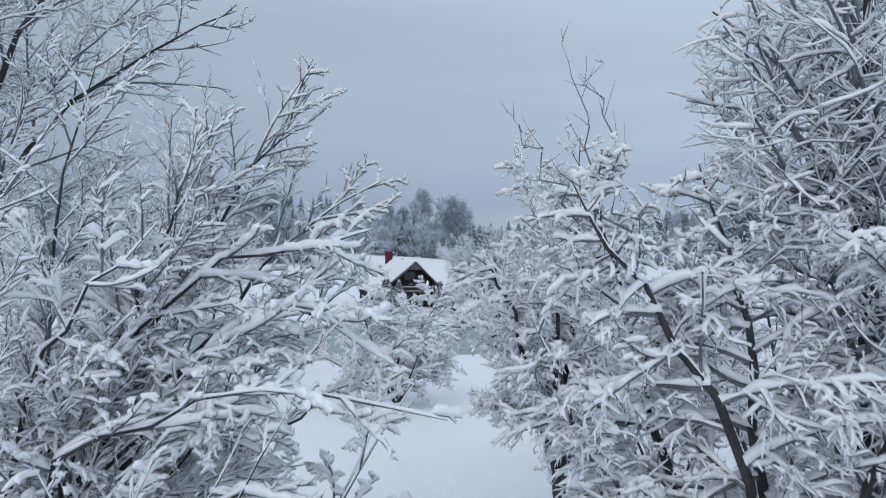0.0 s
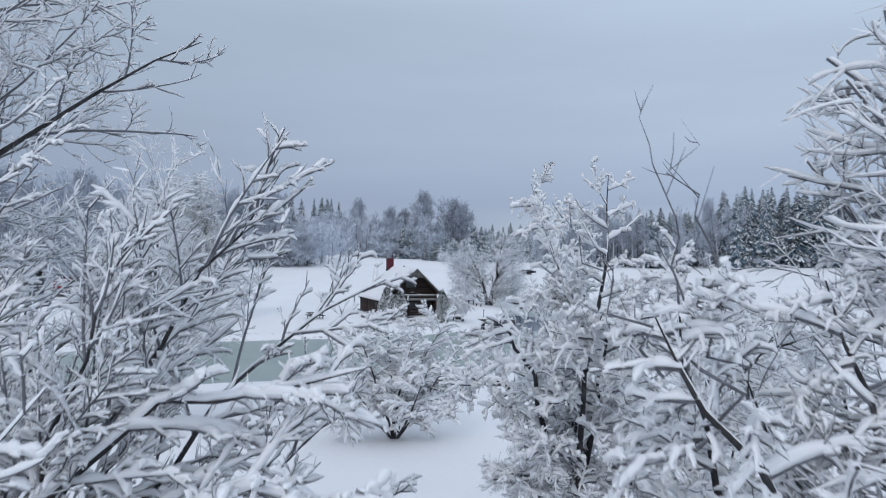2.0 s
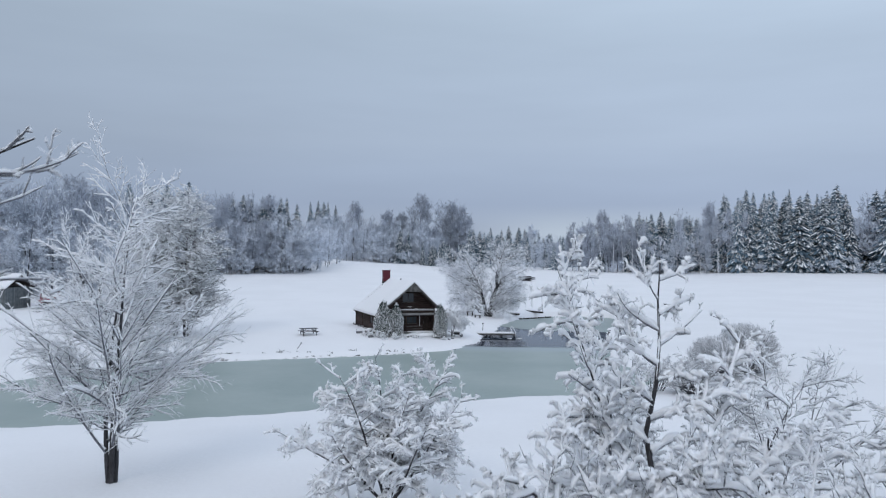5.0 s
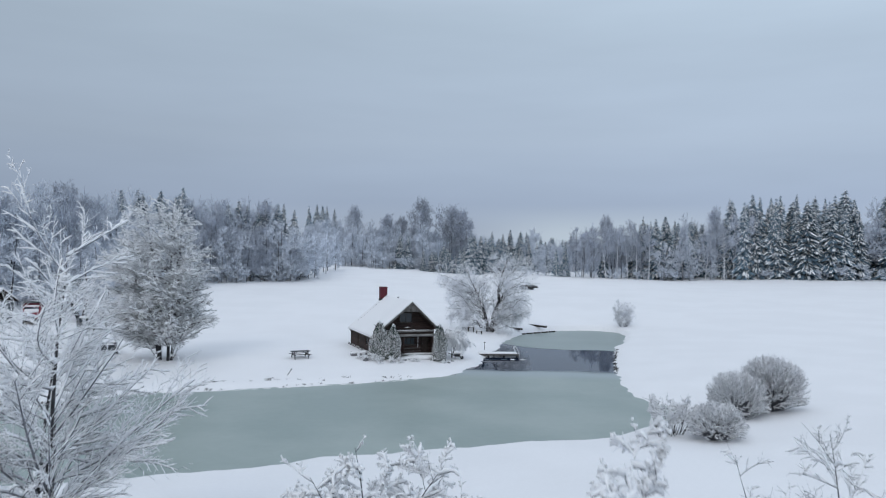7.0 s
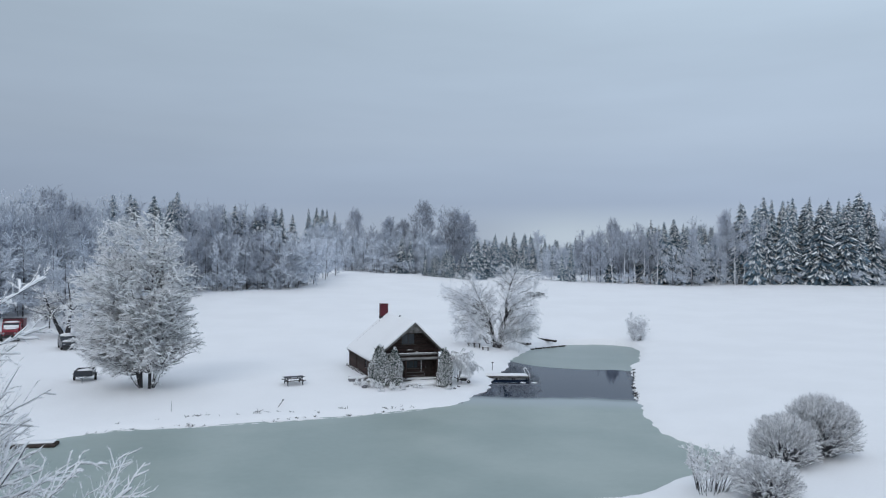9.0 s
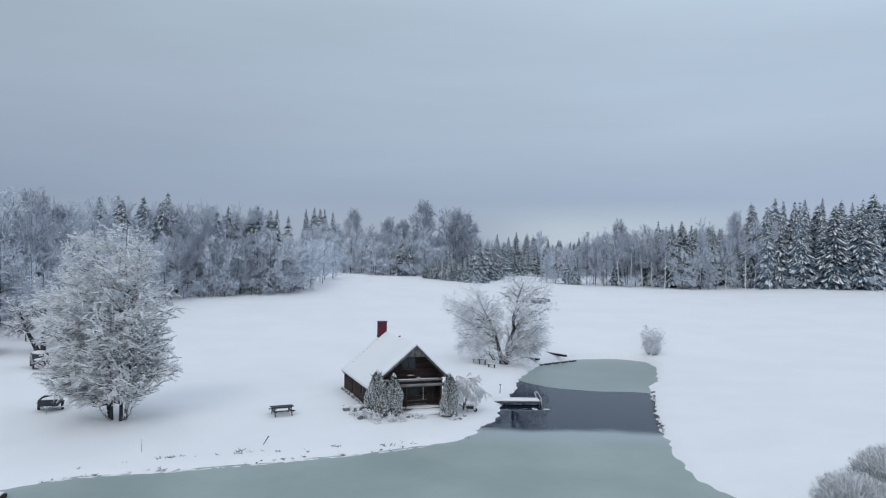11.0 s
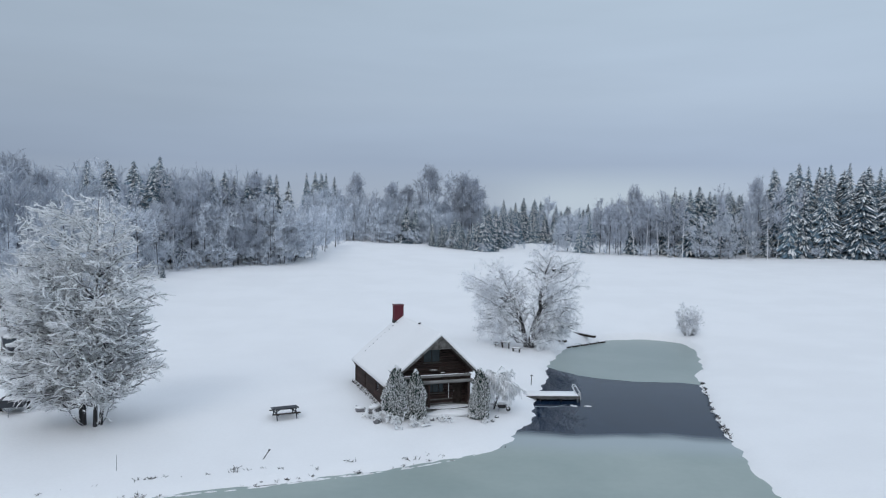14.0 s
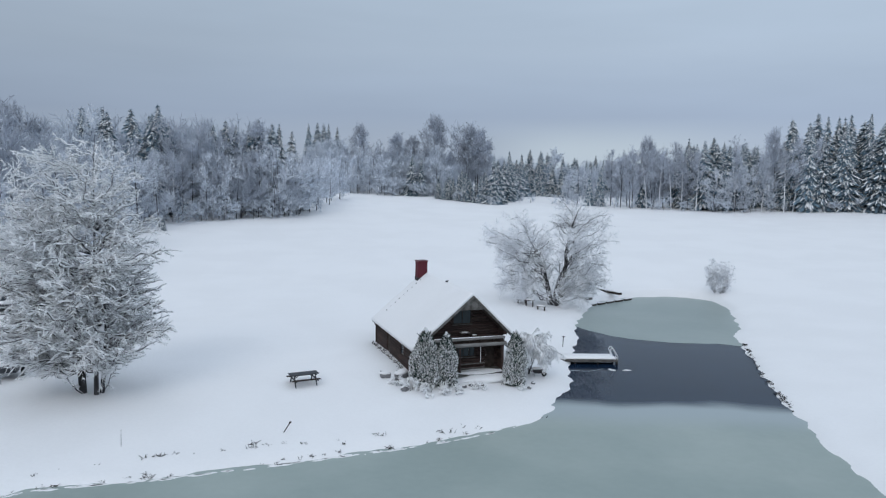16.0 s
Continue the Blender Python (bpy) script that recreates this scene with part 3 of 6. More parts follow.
# the thicket that the shot starts in
NEAR = dict(prune=gap, pinnate=True, step=0.06, haze=0.8, haze_r=0.008)
BOLE = ((-2.4, -89.4, 1.6), (-2.3, -89.4, 5.6))
tree("bare_tree", "tall bare tree with arching snow-lined branches", "tree", 11, (-2.4, -89.4), [(0, 0, 0, 0, 1)], 12.0, 14, 9, 4, 0.046,
     trunks=[BOLE + (g, h, k) for g, h, k in (((-2.1, -89.4, 9.0), (-1.9, -89.4, 12.0), (-1.6, -89.3, 15.0)), ((-1.4, -89.2, 8.6), (0.1, -88.9, 10.3), (1.65, -88.7, 11.1)), ((-1.2, -89.0, 7.6), (0.2, -88.7, 9.2), (1.5, -88.6, 10.2)),
                                              ((-1.2, -89.3, 7.2), (-0.2, -89.3, 8.4), (0.7, -89.2, 9.2)), ((-1.5, -89.5, 9.0), (-0.3, -89.6, 11.2), (0.9, -89.6, 12.3)), ((-1.9, -90.0, 8.4), (-1.0, -90.6, 10.2), (0.2, -91.0, 11.3)),
                                              ((-1.4, -88.6, 7.0), (-0.5, -87.9, 8.2), (0.2, -87.4, 8.8)), ((-2.9, -89.6, 8.2), (-3.8, -89.7, 10.4), (-4.6, -89.8, 11.8)))],
     limb_angle=(28, 55), limb_lift=0.2, limb_ratio=0.3, first=0.45, stem_r=0.1, flat=0.5, fine=1.4, wander=0.16, branch_ratio=0.42, twig_ratio=0.5, angle=(28, 54), tip=0.9, pillows=(0.4, 0.65, 0.85, 0.85, 0.8), **{**NEAR, "haze": 1.5})
FAN = ((0.2, -91.3, 1.6), (0.25, -91.3, 3.6))
tree("bare_shrub_tree", "many-stemmed bare tree fanned out under heavy snow", "tree", 12, (0.2, -91.3), [(0, 0, 0, 0, 1)], 8.0, 16, 9, 4, 0.056,
     trunks=[FAN + ((1.4, -91.0, 5.4), (2.5, -90.8, 6.8), (3.6, -90.6, 7.7)),
             FAN + ((1.5, -90.9, 5.1), (2.8, -90.6, 6.2), (3.9, -90.4, 6.9)),
             FAN + ((0.45, -91.3, 6.4), (0.6, -91.3, 8.0), (1.0, -91.2, 9.9)),
             FAN + ((1.2, -91.2, 6.4), (2.2, -91.3, 8.2), (3.15, -91.3, 9.5)),
             FAN + ((1.5, -91.1, 6.2), (2.6, -91.0, 7.7), (3.85, -91.0, 8.65)),
             FAN + ((1.0, -91.6, 6.0), (1.7, -91.8, 7.6), (2.3, -92.0, 8.9)),
             FAN + ((0.6, -90.4, 6.6), (1.4, -90.0, 8.2), (2.3, -89.7, 9.5)),
             FAN + ((-0.5, -90.6, 6.8), (-0.6, -90.4, 8.4), (-0.3, -90.2, 9.6)),
             FAN + ((0.3, -92.8, 6.0), (0.9, -93.2, 7.4), (1.5, -93.4, 8.4))],
     limb_angle=(24, 46), limb_lift=0.1, limb_ratio=0.28, first=0.36, stem_r=0.06, flat=0.7, fine=0.8, wander=0.09, branch_ratio=0.42, twig_ratio=0.52, branch_lift=0.05, angle=(24, 44), tip=0.9, pillows=(0.45, 0.75, 1.0, 0.9, 0.8), **{**NEAR, "haze": 1.5})
tree("bare_shrub", "low wide shrub weighed down by thick snow", "shrub", 13, (1.0, -92.4), [(0, 0, 0.35, 0.1, 1), (0.3, 0.2, 0.5, 0.2, 0.95), (-0.4, 0.1, -0.3, 0.1, 0.95), (-0.6, -0.2, -0.5, -0.1, 0.9), (0.4, 0, 0.55, 0, 0.95), (-0.5, 0.4, -0.1, 0.3, 1.0), (0.5, 0.2, 0.45, -0.05, 0.85), (0.4, 0, 0.72, 0.05, 1.05)], 5.6,
     5, 7, 3, 0.115, limb_angle=(30, 62), limb_lift=-0.25, limb_ratio=0.3, first=0.3, stem_r=0.045, flat=0.6, branch_lift=-0.2, twig_lift=-0.15, fine=0.5, stem_wander=0.1, wander=0.16, branch_ratio=0.38, twig_ratio=0.45, pillows=(0.6, 1.1, 1.1, 1.0, 0.8), **NEAR)
STOOL = ((0.6, -91.9, 1.6), (0.6, -91.9, 4.2))
tree("bare_shrub_tree", "spreading tree with boughs bent low under snow", "tree", 14, (0.6, -91.9), [(0, 0, 0, 0, 1)], 7.0, 11, 7, 3, 0.1,
     trunks=[STOOL + (g, h, k) for g, h, k in (((1.3, -92.0, 6.0), (2.8, -92.2, 6.8), (4.5, -92.4, 6.5)), ((1.4, -91.8, 6.4), (2.7, -91.9, 7.3), (4.0, -92.1, 7.3)), ((1.5, -92.3, 5.4), (2.9, -92.6, 6.0), (4.3, -92.9, 5.6)),
                                               ((1.2, -91.7, 6.9), (2.4, -91.8, 7.8), (3.8, -91.9, 8.1)), ((1.0, -92.4, 5.9), (2.1, -92.8, 6.6), (3.5, -93.0, 6.8)), ((0.7, -92.2, 6.2), (1.3, -92.6, 7.3), (2.2, -92.8, 8.1)),
                                               ((1.4, -91.6, 5.2), (2.8, -91.5, 5.6), (4.2, -91.5, 5.2)), ((0.2, -92.0, 6.0), (-0.4, -92.2, 7.0), (-1.0, -92.3, 7.4)), ((1.1, -92.8, 5.0), (2.2, -93.2, 5.6), (3.4, -93.5, 5.6)))],
     limb_angle=(26, 55), limb_lift=0.05, limb_ratio=0.24, first=0.36, stem_r=0.055, flat=0.6, fine=1.0, wander=0.12, branch_ratio=0.42, twig_ratio=0.5, branch_lift=-0.05, angle=(24, 50), tip=0.9, pillows=(0.6, 1.0, 1.0, 0.8, 0.65), **{**NEAR, "haze": 0.4})
tree("snowy_tree", "dense dark-trunked tree thick with clinging snow", "tree", 21, (8.45, -91.5), [(0, 0, 0.02, 0, 1), (0.5, 0.6, 0.1, 0.1, 0.95)], 13.0, 58, 9, 5, 0.074, stem_r=0.15, flat=0.9, fine=1.2, wander=0.28, stem_wander=0.015, branch_ratio=0.42, twig_ratio=0.6,
     angle=(30, 72), inner=0.1, lobes=[((8.3, -91.5, 9.7), (1.45, 1.4, 2.2), 0.52), ((8.6, -91.4, 6.8), (1.5, 1.4, 2.2), 0.3), ((8.7, -91.2, 12.2), (1.6, 1.5, 1.8), 0.15), ((6.9, -91.7, 10.1), (0.7, 0.6, 0.7), 0.03)], pillows=(0.2, 0.9, 0.85, 0.65, 0.6), **NEAR)
tree("snowy_shrub_tree", "leaning tree with drooping branches thick with snow", "tree", 22, (7.5, -92.2), [(0, 0, 0, 0, 1)], 8.0, 20, 9, 4, 0.08,
     trunks=[((7.5, -92.2, 1.6), (7.4, -92.2, 3.6), (7.0, -92.3, 6.2), (6.1, -92.4, 7.6), (5.5, -92.5, 8.5)),
             ((7.5, -92.2, 1.6), (7.4, -92.2, 3.6), (6.5, -91.8, 6.0), (6.1, -91.7, 7.4), (5.9, -91.6, 8.6)),
             ((7.5, -92.2, 1.6), (7.4, -92.2, 3.6), (7.2, -92.2, 6.6), (7.0, -92.1, 7.7), (6.7, -92.0, 8.7)),
             ((7.5, -92.2, 1.6), (7.4, -92.2, 3.6), (6.0, -92.1, 5.6), (5.6, -92.0, 6.5), (5.25, -91.9, 7.3)),
             ((7.5, -92.2, 1.6), (7.4, -92.2, 3.6), (8.0, -92.5, 6.2), (8.1, -92.7, 7.4), (8.0, -92.8, 8.2))],
     limb_angle=(40, 85), limb_lift=-0.5, limb_ratio=0.22, first=0.4, stem_r=0.085, shoots=0.15, tip=0.8, flat=0.9, fine=1.2, branch_lift=-0.25, twig_lift=-0.2, wander=0.24, branch_ratio=0.42, twig_ratio=0.6, angle=(28, 70), pillows=(0.6, 1.0, 1.1, 0.85, 0.7), **NEAR)
APPLE = ((6.9, -82.0, 1.6), (6.9, -82.0, 3.4))
tree("snowy_apple_tree", "spreading old apple tree with upright shoots in snow", "tree", 23, (6.9, -82.0), [(0, 0, 0, 0, 1)], 8.6, 20, 9, 4, 0.115,
     trunks=[APPLE + ((6.8, -81.9, 6.5), (6.6, -81.8, 8.4), (5.9, -81.7, 10.3)),
             APPLE + ((7.1, -82.5, 6.6), (7.1, -82.7, 8.6), (7.2, -82.8, 10.4)),
             APPLE + ((8.0, -81.6, 6.6), (8.6, -81.2, 8.2), (9.0, -81.0, 9.2)),
             APPLE + ((8.6, -82.6, 6.2), (9.8, -82.9, 7.2), (11.0, -83.2, 7.6)),
             APPLE + ((5.9, -83.2, 6.4), (5.4, -84.2, 7.4), (4.9, -84.9, 7.9)),
             APPLE + ((5.6, -81.3, 6.2), (4.9, -80.9, 6.4), (4.0, -80.8, 5.6)),
             APPLE + ((6.5, -83.6, 6.6), (6.9, -84.6, 7.6), (7.4, -85.6, 8.0)),
             APPLE + ((7.0, -80.2, 6.8), (6.9, -79.0, 8.6), (6.7, -78.3, 9.8)),
             APPLE + ((8.6, -83.8, 6.4), (9.4, -84.6, 7.4), (10.0, -85.2, 7.8))],
     limb_angle=(35, 80), limb_lift=0.1, limb_ratio=0.25, first=0.3, stem_r=0.1, shoots=0.7, flat=0.9, fine=1.0, wander=0.22, rime=0.4, branch_ratio=0.42, twig_ratio=0.5, angle=(30, 70), tip=0.85, pillows=(0.7, 1.0, 1.15, 1.1, 0.9), prune=gap, pinnate=True, step=0.07, haze=2.6, haze_r=0.012)
tree("snowy_shrub_tree", "leaning many-stemmed tree covered in snow", "tree", 28, (9.8, -87.6), [(0, 0, -0.05, 0.0, 1), (0.2, 0.2, -0.2, 0.1, 0.95), (-0.2, 0.3, 0.2, 0.1, 1.0), (0.3, 0, 0.1, 0.2, 0.9)], 7.4,
     14, 8, 4, 0.05, limb_angle=(35, 75), limb_lift=0.0, limb_ratio=0.3, first=0.25, stem_r=0.06, shoots=0.5, flat=0.8, wander=0.22, fine=0.8, lod=3, branch_ratio=0.4, twig_ratio=0.6, pillows=(0.6, 1.2, 1.0, 0.7, 0.5), **NEAR)
tree("small_apple_tree", "small round apple tree covered in white snow", "tree", 24, (2.1, -65.6), [(0, 0, 0.0, 0, 1), (0, 0, 0.3, 0.1, 0.97), (0, 0, -0.3, 0.05, 0.97), (0, 0, 0.05, 0.4, 0.9), (0, 0, 0.05, -0.4, 0.9), (0, 0, 0.8, 0, 0.88), (0, 0, -0.8, 0, 0.88), (0, 0, 0.6, -0.6, 0.8), (0, 0, -0.6, -0.6, 0.8)], 5.6,
     17, 9, 4, 0.12, limb_angle=(35, 80), limb_lift=0.0, limb_ratio=0.36, first=0.2, stem_r=0.07, shoots=1.0, flat=0.8, wander=0.22, lod=3, rime=0.3, fine=1.0, pinnate=True, branch_ratio=0.42, haze=2.5, haze_r=0.016, pillows=(0.5, 1.1, 1.0, 0.75, 0.6))
tree("young_ash_tree", "slender bare tree with upswept snow-lined branches", "tree", 25, (-9.1, -63.0), [(0, 0, 0.0, 0.0, 1), (0.1, 0.1, 0.05, 0.1, 0.88), (-0.1, 0, -0.13, 0, 0.85)], 11.7,
     20, 11, 5, 0.105, step=0.12, limb_angle=(38, 72), limb_lift=0.1, limb_ratio=0.5, first=0.12, stem_r=0.12, flat=0.8, fine=1.2, rime=0.3, lod=3, pinnate=True, wander=0.1, branch_ratio=0.36, twig_ratio=0.45, angle=(25, 48), haze=0.8, haze_r=0.011, pillows=(0.8, 1.3, 1.0, 0.75, 0.5))
SHOOTS = [((5.9, -92.4, 7.9), (5.75, -92.4, 8.5), (5.55, -92.4, 9.1), (5.45, -92.4, 9.75)), ((6.1, -92.3, 8.0), (6.0, -92.3, 8.6), (5.8, -92.3, 9.2), (5.7, -92.3, 9.65)), ((5.6, -92.5, 8.2), (5.3, -92.5, 8.5), (5.15, -92.5, 8.9), (4.95, -92.5, 9.05))]
shoot_wood = through_points(np.random.default_rng(3), SHOOTS, 0.014)
tagged(new("upright_shoots", merged("upright_shoots", bark_tubes([shoot_wood, sprout(np.random.default_rng(4), shoot_wood, 5, 0.2, (30, 60), 0.16, 3, 0.1, 0.3)], [5, 3]), M_TWIG)), "thin bare shoots standing out of the snowy shrub", "twigs", kind="stuff")
tree("brush_thicket", "tangled low thicket of snow-covered twigs", "shrub", 26, (15.2, -66.8), [(0, 0, 0.1, 0, 1), (0.6, 0.3, 0.4, 0.2, 0.9), (-0.6, 0.2, -0.4, 0.1, 0.9), (0.3, -0.5, 0.2, -0.4, 0.9), (-0.5, -0.4, -0.2, -0.3, 0.95), (0.8, 0, 0.7, 0, 0.9)], 6.6,
     11, 8, 6, 0.06, limb_angle=(35, 75), limb_lift=0.1, limb_ratio=0.42, first=0.22, stem_r=0.05, shoots=0.8, flat=0.7, lod=3, wander=0.24)
tree("brush_thicket", "tangled low thicket of snow-covered twigs", "shrub", 27, (11.2, -75.5), [(0, 0, 0.1, 0, 1), (0.6, 0.3, 0.4, 0.2, 0.9), (-0.6, 0.2, -0.4, 0.1, 0.9), (0.3, -0.5, 0.2, -0.4, 0.85)], 5.8,
     9, 6, 3.5, 0.05, limb_angle=(35, 75), limb_lift=0.1, limb_ratio=0.45, first=0.25, stem_r=0.05, shoots=0.8, flat=0.6)
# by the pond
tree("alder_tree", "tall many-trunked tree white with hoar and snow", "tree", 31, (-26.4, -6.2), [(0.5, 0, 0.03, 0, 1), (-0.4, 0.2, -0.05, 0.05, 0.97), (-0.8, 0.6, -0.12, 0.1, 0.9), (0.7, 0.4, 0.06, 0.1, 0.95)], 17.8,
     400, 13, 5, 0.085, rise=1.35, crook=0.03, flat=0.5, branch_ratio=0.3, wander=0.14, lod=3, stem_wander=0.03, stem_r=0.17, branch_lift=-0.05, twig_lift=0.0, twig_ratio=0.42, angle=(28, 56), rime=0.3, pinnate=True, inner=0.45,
     lobes=[((-27.0, -6.2, 6.6), (6.4, 6.1, 3.7), 0.4), ((-27.0, -6.2, 11.0), (6.5, 6.2, 4.4), 0.38), ((-27.0, -6.2, 15.4), (4.8, 4.6, 3.6), 0.22)], haze=1.4, haze_r=0.011, twig_mat=M_TWIG_SHADE, pillows=(0.4, 1.0, 1.0, 0.85, 0.6))
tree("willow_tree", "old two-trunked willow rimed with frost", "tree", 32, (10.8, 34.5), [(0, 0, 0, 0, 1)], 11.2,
     92, 7, 7, 0.03, flat=1.0, branch_lift=0.0, twig_lift=-0.2, lod=2, wander=0.24, branch_ratio=0.5, twig_ratio=0.5, rime=0.8, stem_r=0.45, twig_mat=M_TWIG_SHADE, frosted=True, haze=5, haze_r=0.016, crook=0.035, inner=0.5,
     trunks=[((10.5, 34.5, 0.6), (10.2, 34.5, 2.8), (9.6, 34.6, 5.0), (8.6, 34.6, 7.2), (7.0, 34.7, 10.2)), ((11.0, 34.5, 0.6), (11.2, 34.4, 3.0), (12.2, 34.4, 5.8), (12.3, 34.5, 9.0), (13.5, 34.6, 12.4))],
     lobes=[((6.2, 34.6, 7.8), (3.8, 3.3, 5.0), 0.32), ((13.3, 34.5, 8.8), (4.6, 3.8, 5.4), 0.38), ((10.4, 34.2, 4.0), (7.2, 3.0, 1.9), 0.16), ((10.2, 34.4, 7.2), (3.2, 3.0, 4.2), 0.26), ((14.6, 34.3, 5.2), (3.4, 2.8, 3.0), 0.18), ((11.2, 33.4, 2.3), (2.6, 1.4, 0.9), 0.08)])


RNG = random.Random(5)


def dome_bush(seed, x, y, rad, hgt, n):
    """A clipped-looking willow dome: hundreds of stems fanned out from one stool to an even round outline."""
    rng = np.random.default_rng(seed)
    z = ground_at(x, y)
    u = unit(rng.normal(size=(n, 3)))
    u[:, 2] = np.where(u[:, 2] < -0.45, -u[:, 2], u[:, 2])
    core, size = V3([0, 0, 0.4 * hgt]), V3([rad, rad, 0.6 * hgt])
    end = core + u * size * (rng.uniform(0.8, 1.0, n) * (1 + 0.04 * np.sin(u[:, 0] * 5 + seed)))[:, None]
    end[:, 2] = np.maximum(end[:, 2], 0.2)
    start = np.column_stack([end[:, :2] * 0.12 + rng.normal(0, 0.12, (n, 2)), np.full(n, -0.15)])
    mid = (start + end) / 2 + V3([0, 0, 0.1]) * hgt + rng.normal(0, 0.06 * rad, (n, 3))
    s = np.linspace(0, 1, 7)[None, :, None]
    P = start[:, None] * (1 - s) ** 2 + mid[:, None] * 2 * s * (1 - s) + end[:, None] * s ** 2
    w1 = Wood(P, np.full((n, 1), 0.017) * np.linspace(1, 0.35, 7)[None], np.linalg.norm(end - start, axis=1))
    w2 = sprout(rng, w1, 7, 0.5, (10, 38), 0.26, 3, 0.12, 0.05, 1.0, 0.8, 0.007)
    w3 = sprout(rng, w2, 3, 0.15, (12, 42), 0.6, 2, 0.12, 0.0, 1.0, 0.8, 0.006)

    def trimmed(w):
        return w.pick(((((w.P[:, -1] - core) / size) ** 2).sum(1) < rng.uniform(0.9, 1.1, len(w.P))) & (w.P[:, -1, 2] > 0.05))

    w2, w3 = trimmed(w2), trimmed(w3)
    outer = Wood(P[:, 3:], w1.R[:, 3:], w1.L * 0.5)
    root = thing("round_willow_bush", "large dome-shaped bush of fine frosted stems", "shrub", pose(x, y, z), "bushes by the pond")
    part("stool", Shape().blob((0, 0, 0.0), (rad * 0.14, rad * 0.14, 0.3), 0.4, seed, 2), M_BARK, root)
    tagged(part("crown", merged("crown", bark_tubes([w1, w2], [3, 3]) + [ribbons(rng, w3, 0.006)], M_TWIG), None, root), kind="stuff")
    tagged(part("snow_cover", merged("snow_cover", snow_tubes(rng, [outer, w2], [0.05, 0.06], 3, 0.5), M_TREESNOW), None, root, "thin snow along the outer stems"), kind="stuff")
    tagged(part("rime", merged("rime", [ribbons(rng, w3.pick(rng.random(len(w3.P)) < 0.75), 0.015)], M_RIME), None, root, "stem tips white with rime"), kind="stuff")


for k, (bx, by, rad, hgt, n) in enumerate([(29.6, -28.0, 2.85, 4.4, 560), (26.1, -30.3, 2.5, 3.7, 400), (21.9, -37.9, 2.15, 2.5, 320)]):
    dome_bush(41 + k, bx, by, rad, hgt, n)
FZ = ground_at(34.6, 45.6)
tree("frosted_bush", "upright oval bush rimed with frost", "shrub", 33, (34.6, 45.6), [(0, 0, 0, 0, 1)], 5.2, 132, 5, 3, 0.02, branch_ratio=0.28, twig_ratio=0.5, flat=1.0, branch_lift=0.0, twig_lift=0.0, lod=2, rime=0.5, wander=0.12, stem_r=0.03, inner=0.1, haze=4, haze_r=0.022, frosted=True,
     trunks=[((34.6 + u, 45.6 + v, FZ - 0.15), (34.6 + u * 1.5, 45.6 + v * 1.5, FZ + 0.5), (34.6 + u * 2, 45.6 + v * 2, FZ + 1.0)) for u, v in ((0, 0), (0.4, 0.1), (-0.4, 0.2), (0.1, -0.4), (-0.2, 0.45), (0.3, -0.3))],
     lobes=[((34.6, 45.6, FZ + 2.6), (2.4, 2.3, 2.6), 1.0)], group="bushes by the pond")
for k, (bx, by, hgt, reach, lean, n, seed) in enumerate([(19.3, -35.6, 2.6, 1.0, 30, 36, 44), (21.6, -31.0, 1.5, 0.6, 45, 9, 45)]):
    tree("low_willow_bush", "low frosted willow bush on the bank", "shrub", seed, (bx, by),
         bush_stems(RNG, n, reach, lean), hgt, 5, 4, 3, 0.05, limb_angle=(12, 48), limb_lift=0.0, limb_ratio=0.4, first=0.3, stem_r=0.022, branch_lift=0.0, group="bushes by the pond", lod=2, rime=0.45, haze=4, haze_r=0.018)
tree("weeping_shrub", "small weeping tree with snow-covered hanging twigs", "shrub", 51, (4.6, 2.8), [(0, 0, 0.06, 0, 1), (0, 0, 0.18, 0.05, 0.95), (0, 0, 0.34, -0.1, 0.95)], 3.5, 34, 9, 3, 0.06, limb_angle=(50, 90), limb_lift=-1.1,
     limb_ratio=0.8, first=0.6, stem_r=0.05, branch_lift=-1.9, twig_lift=-1.5, flat=0.4, lod=3, rime=0.8, haze=5, haze_r=0.022)


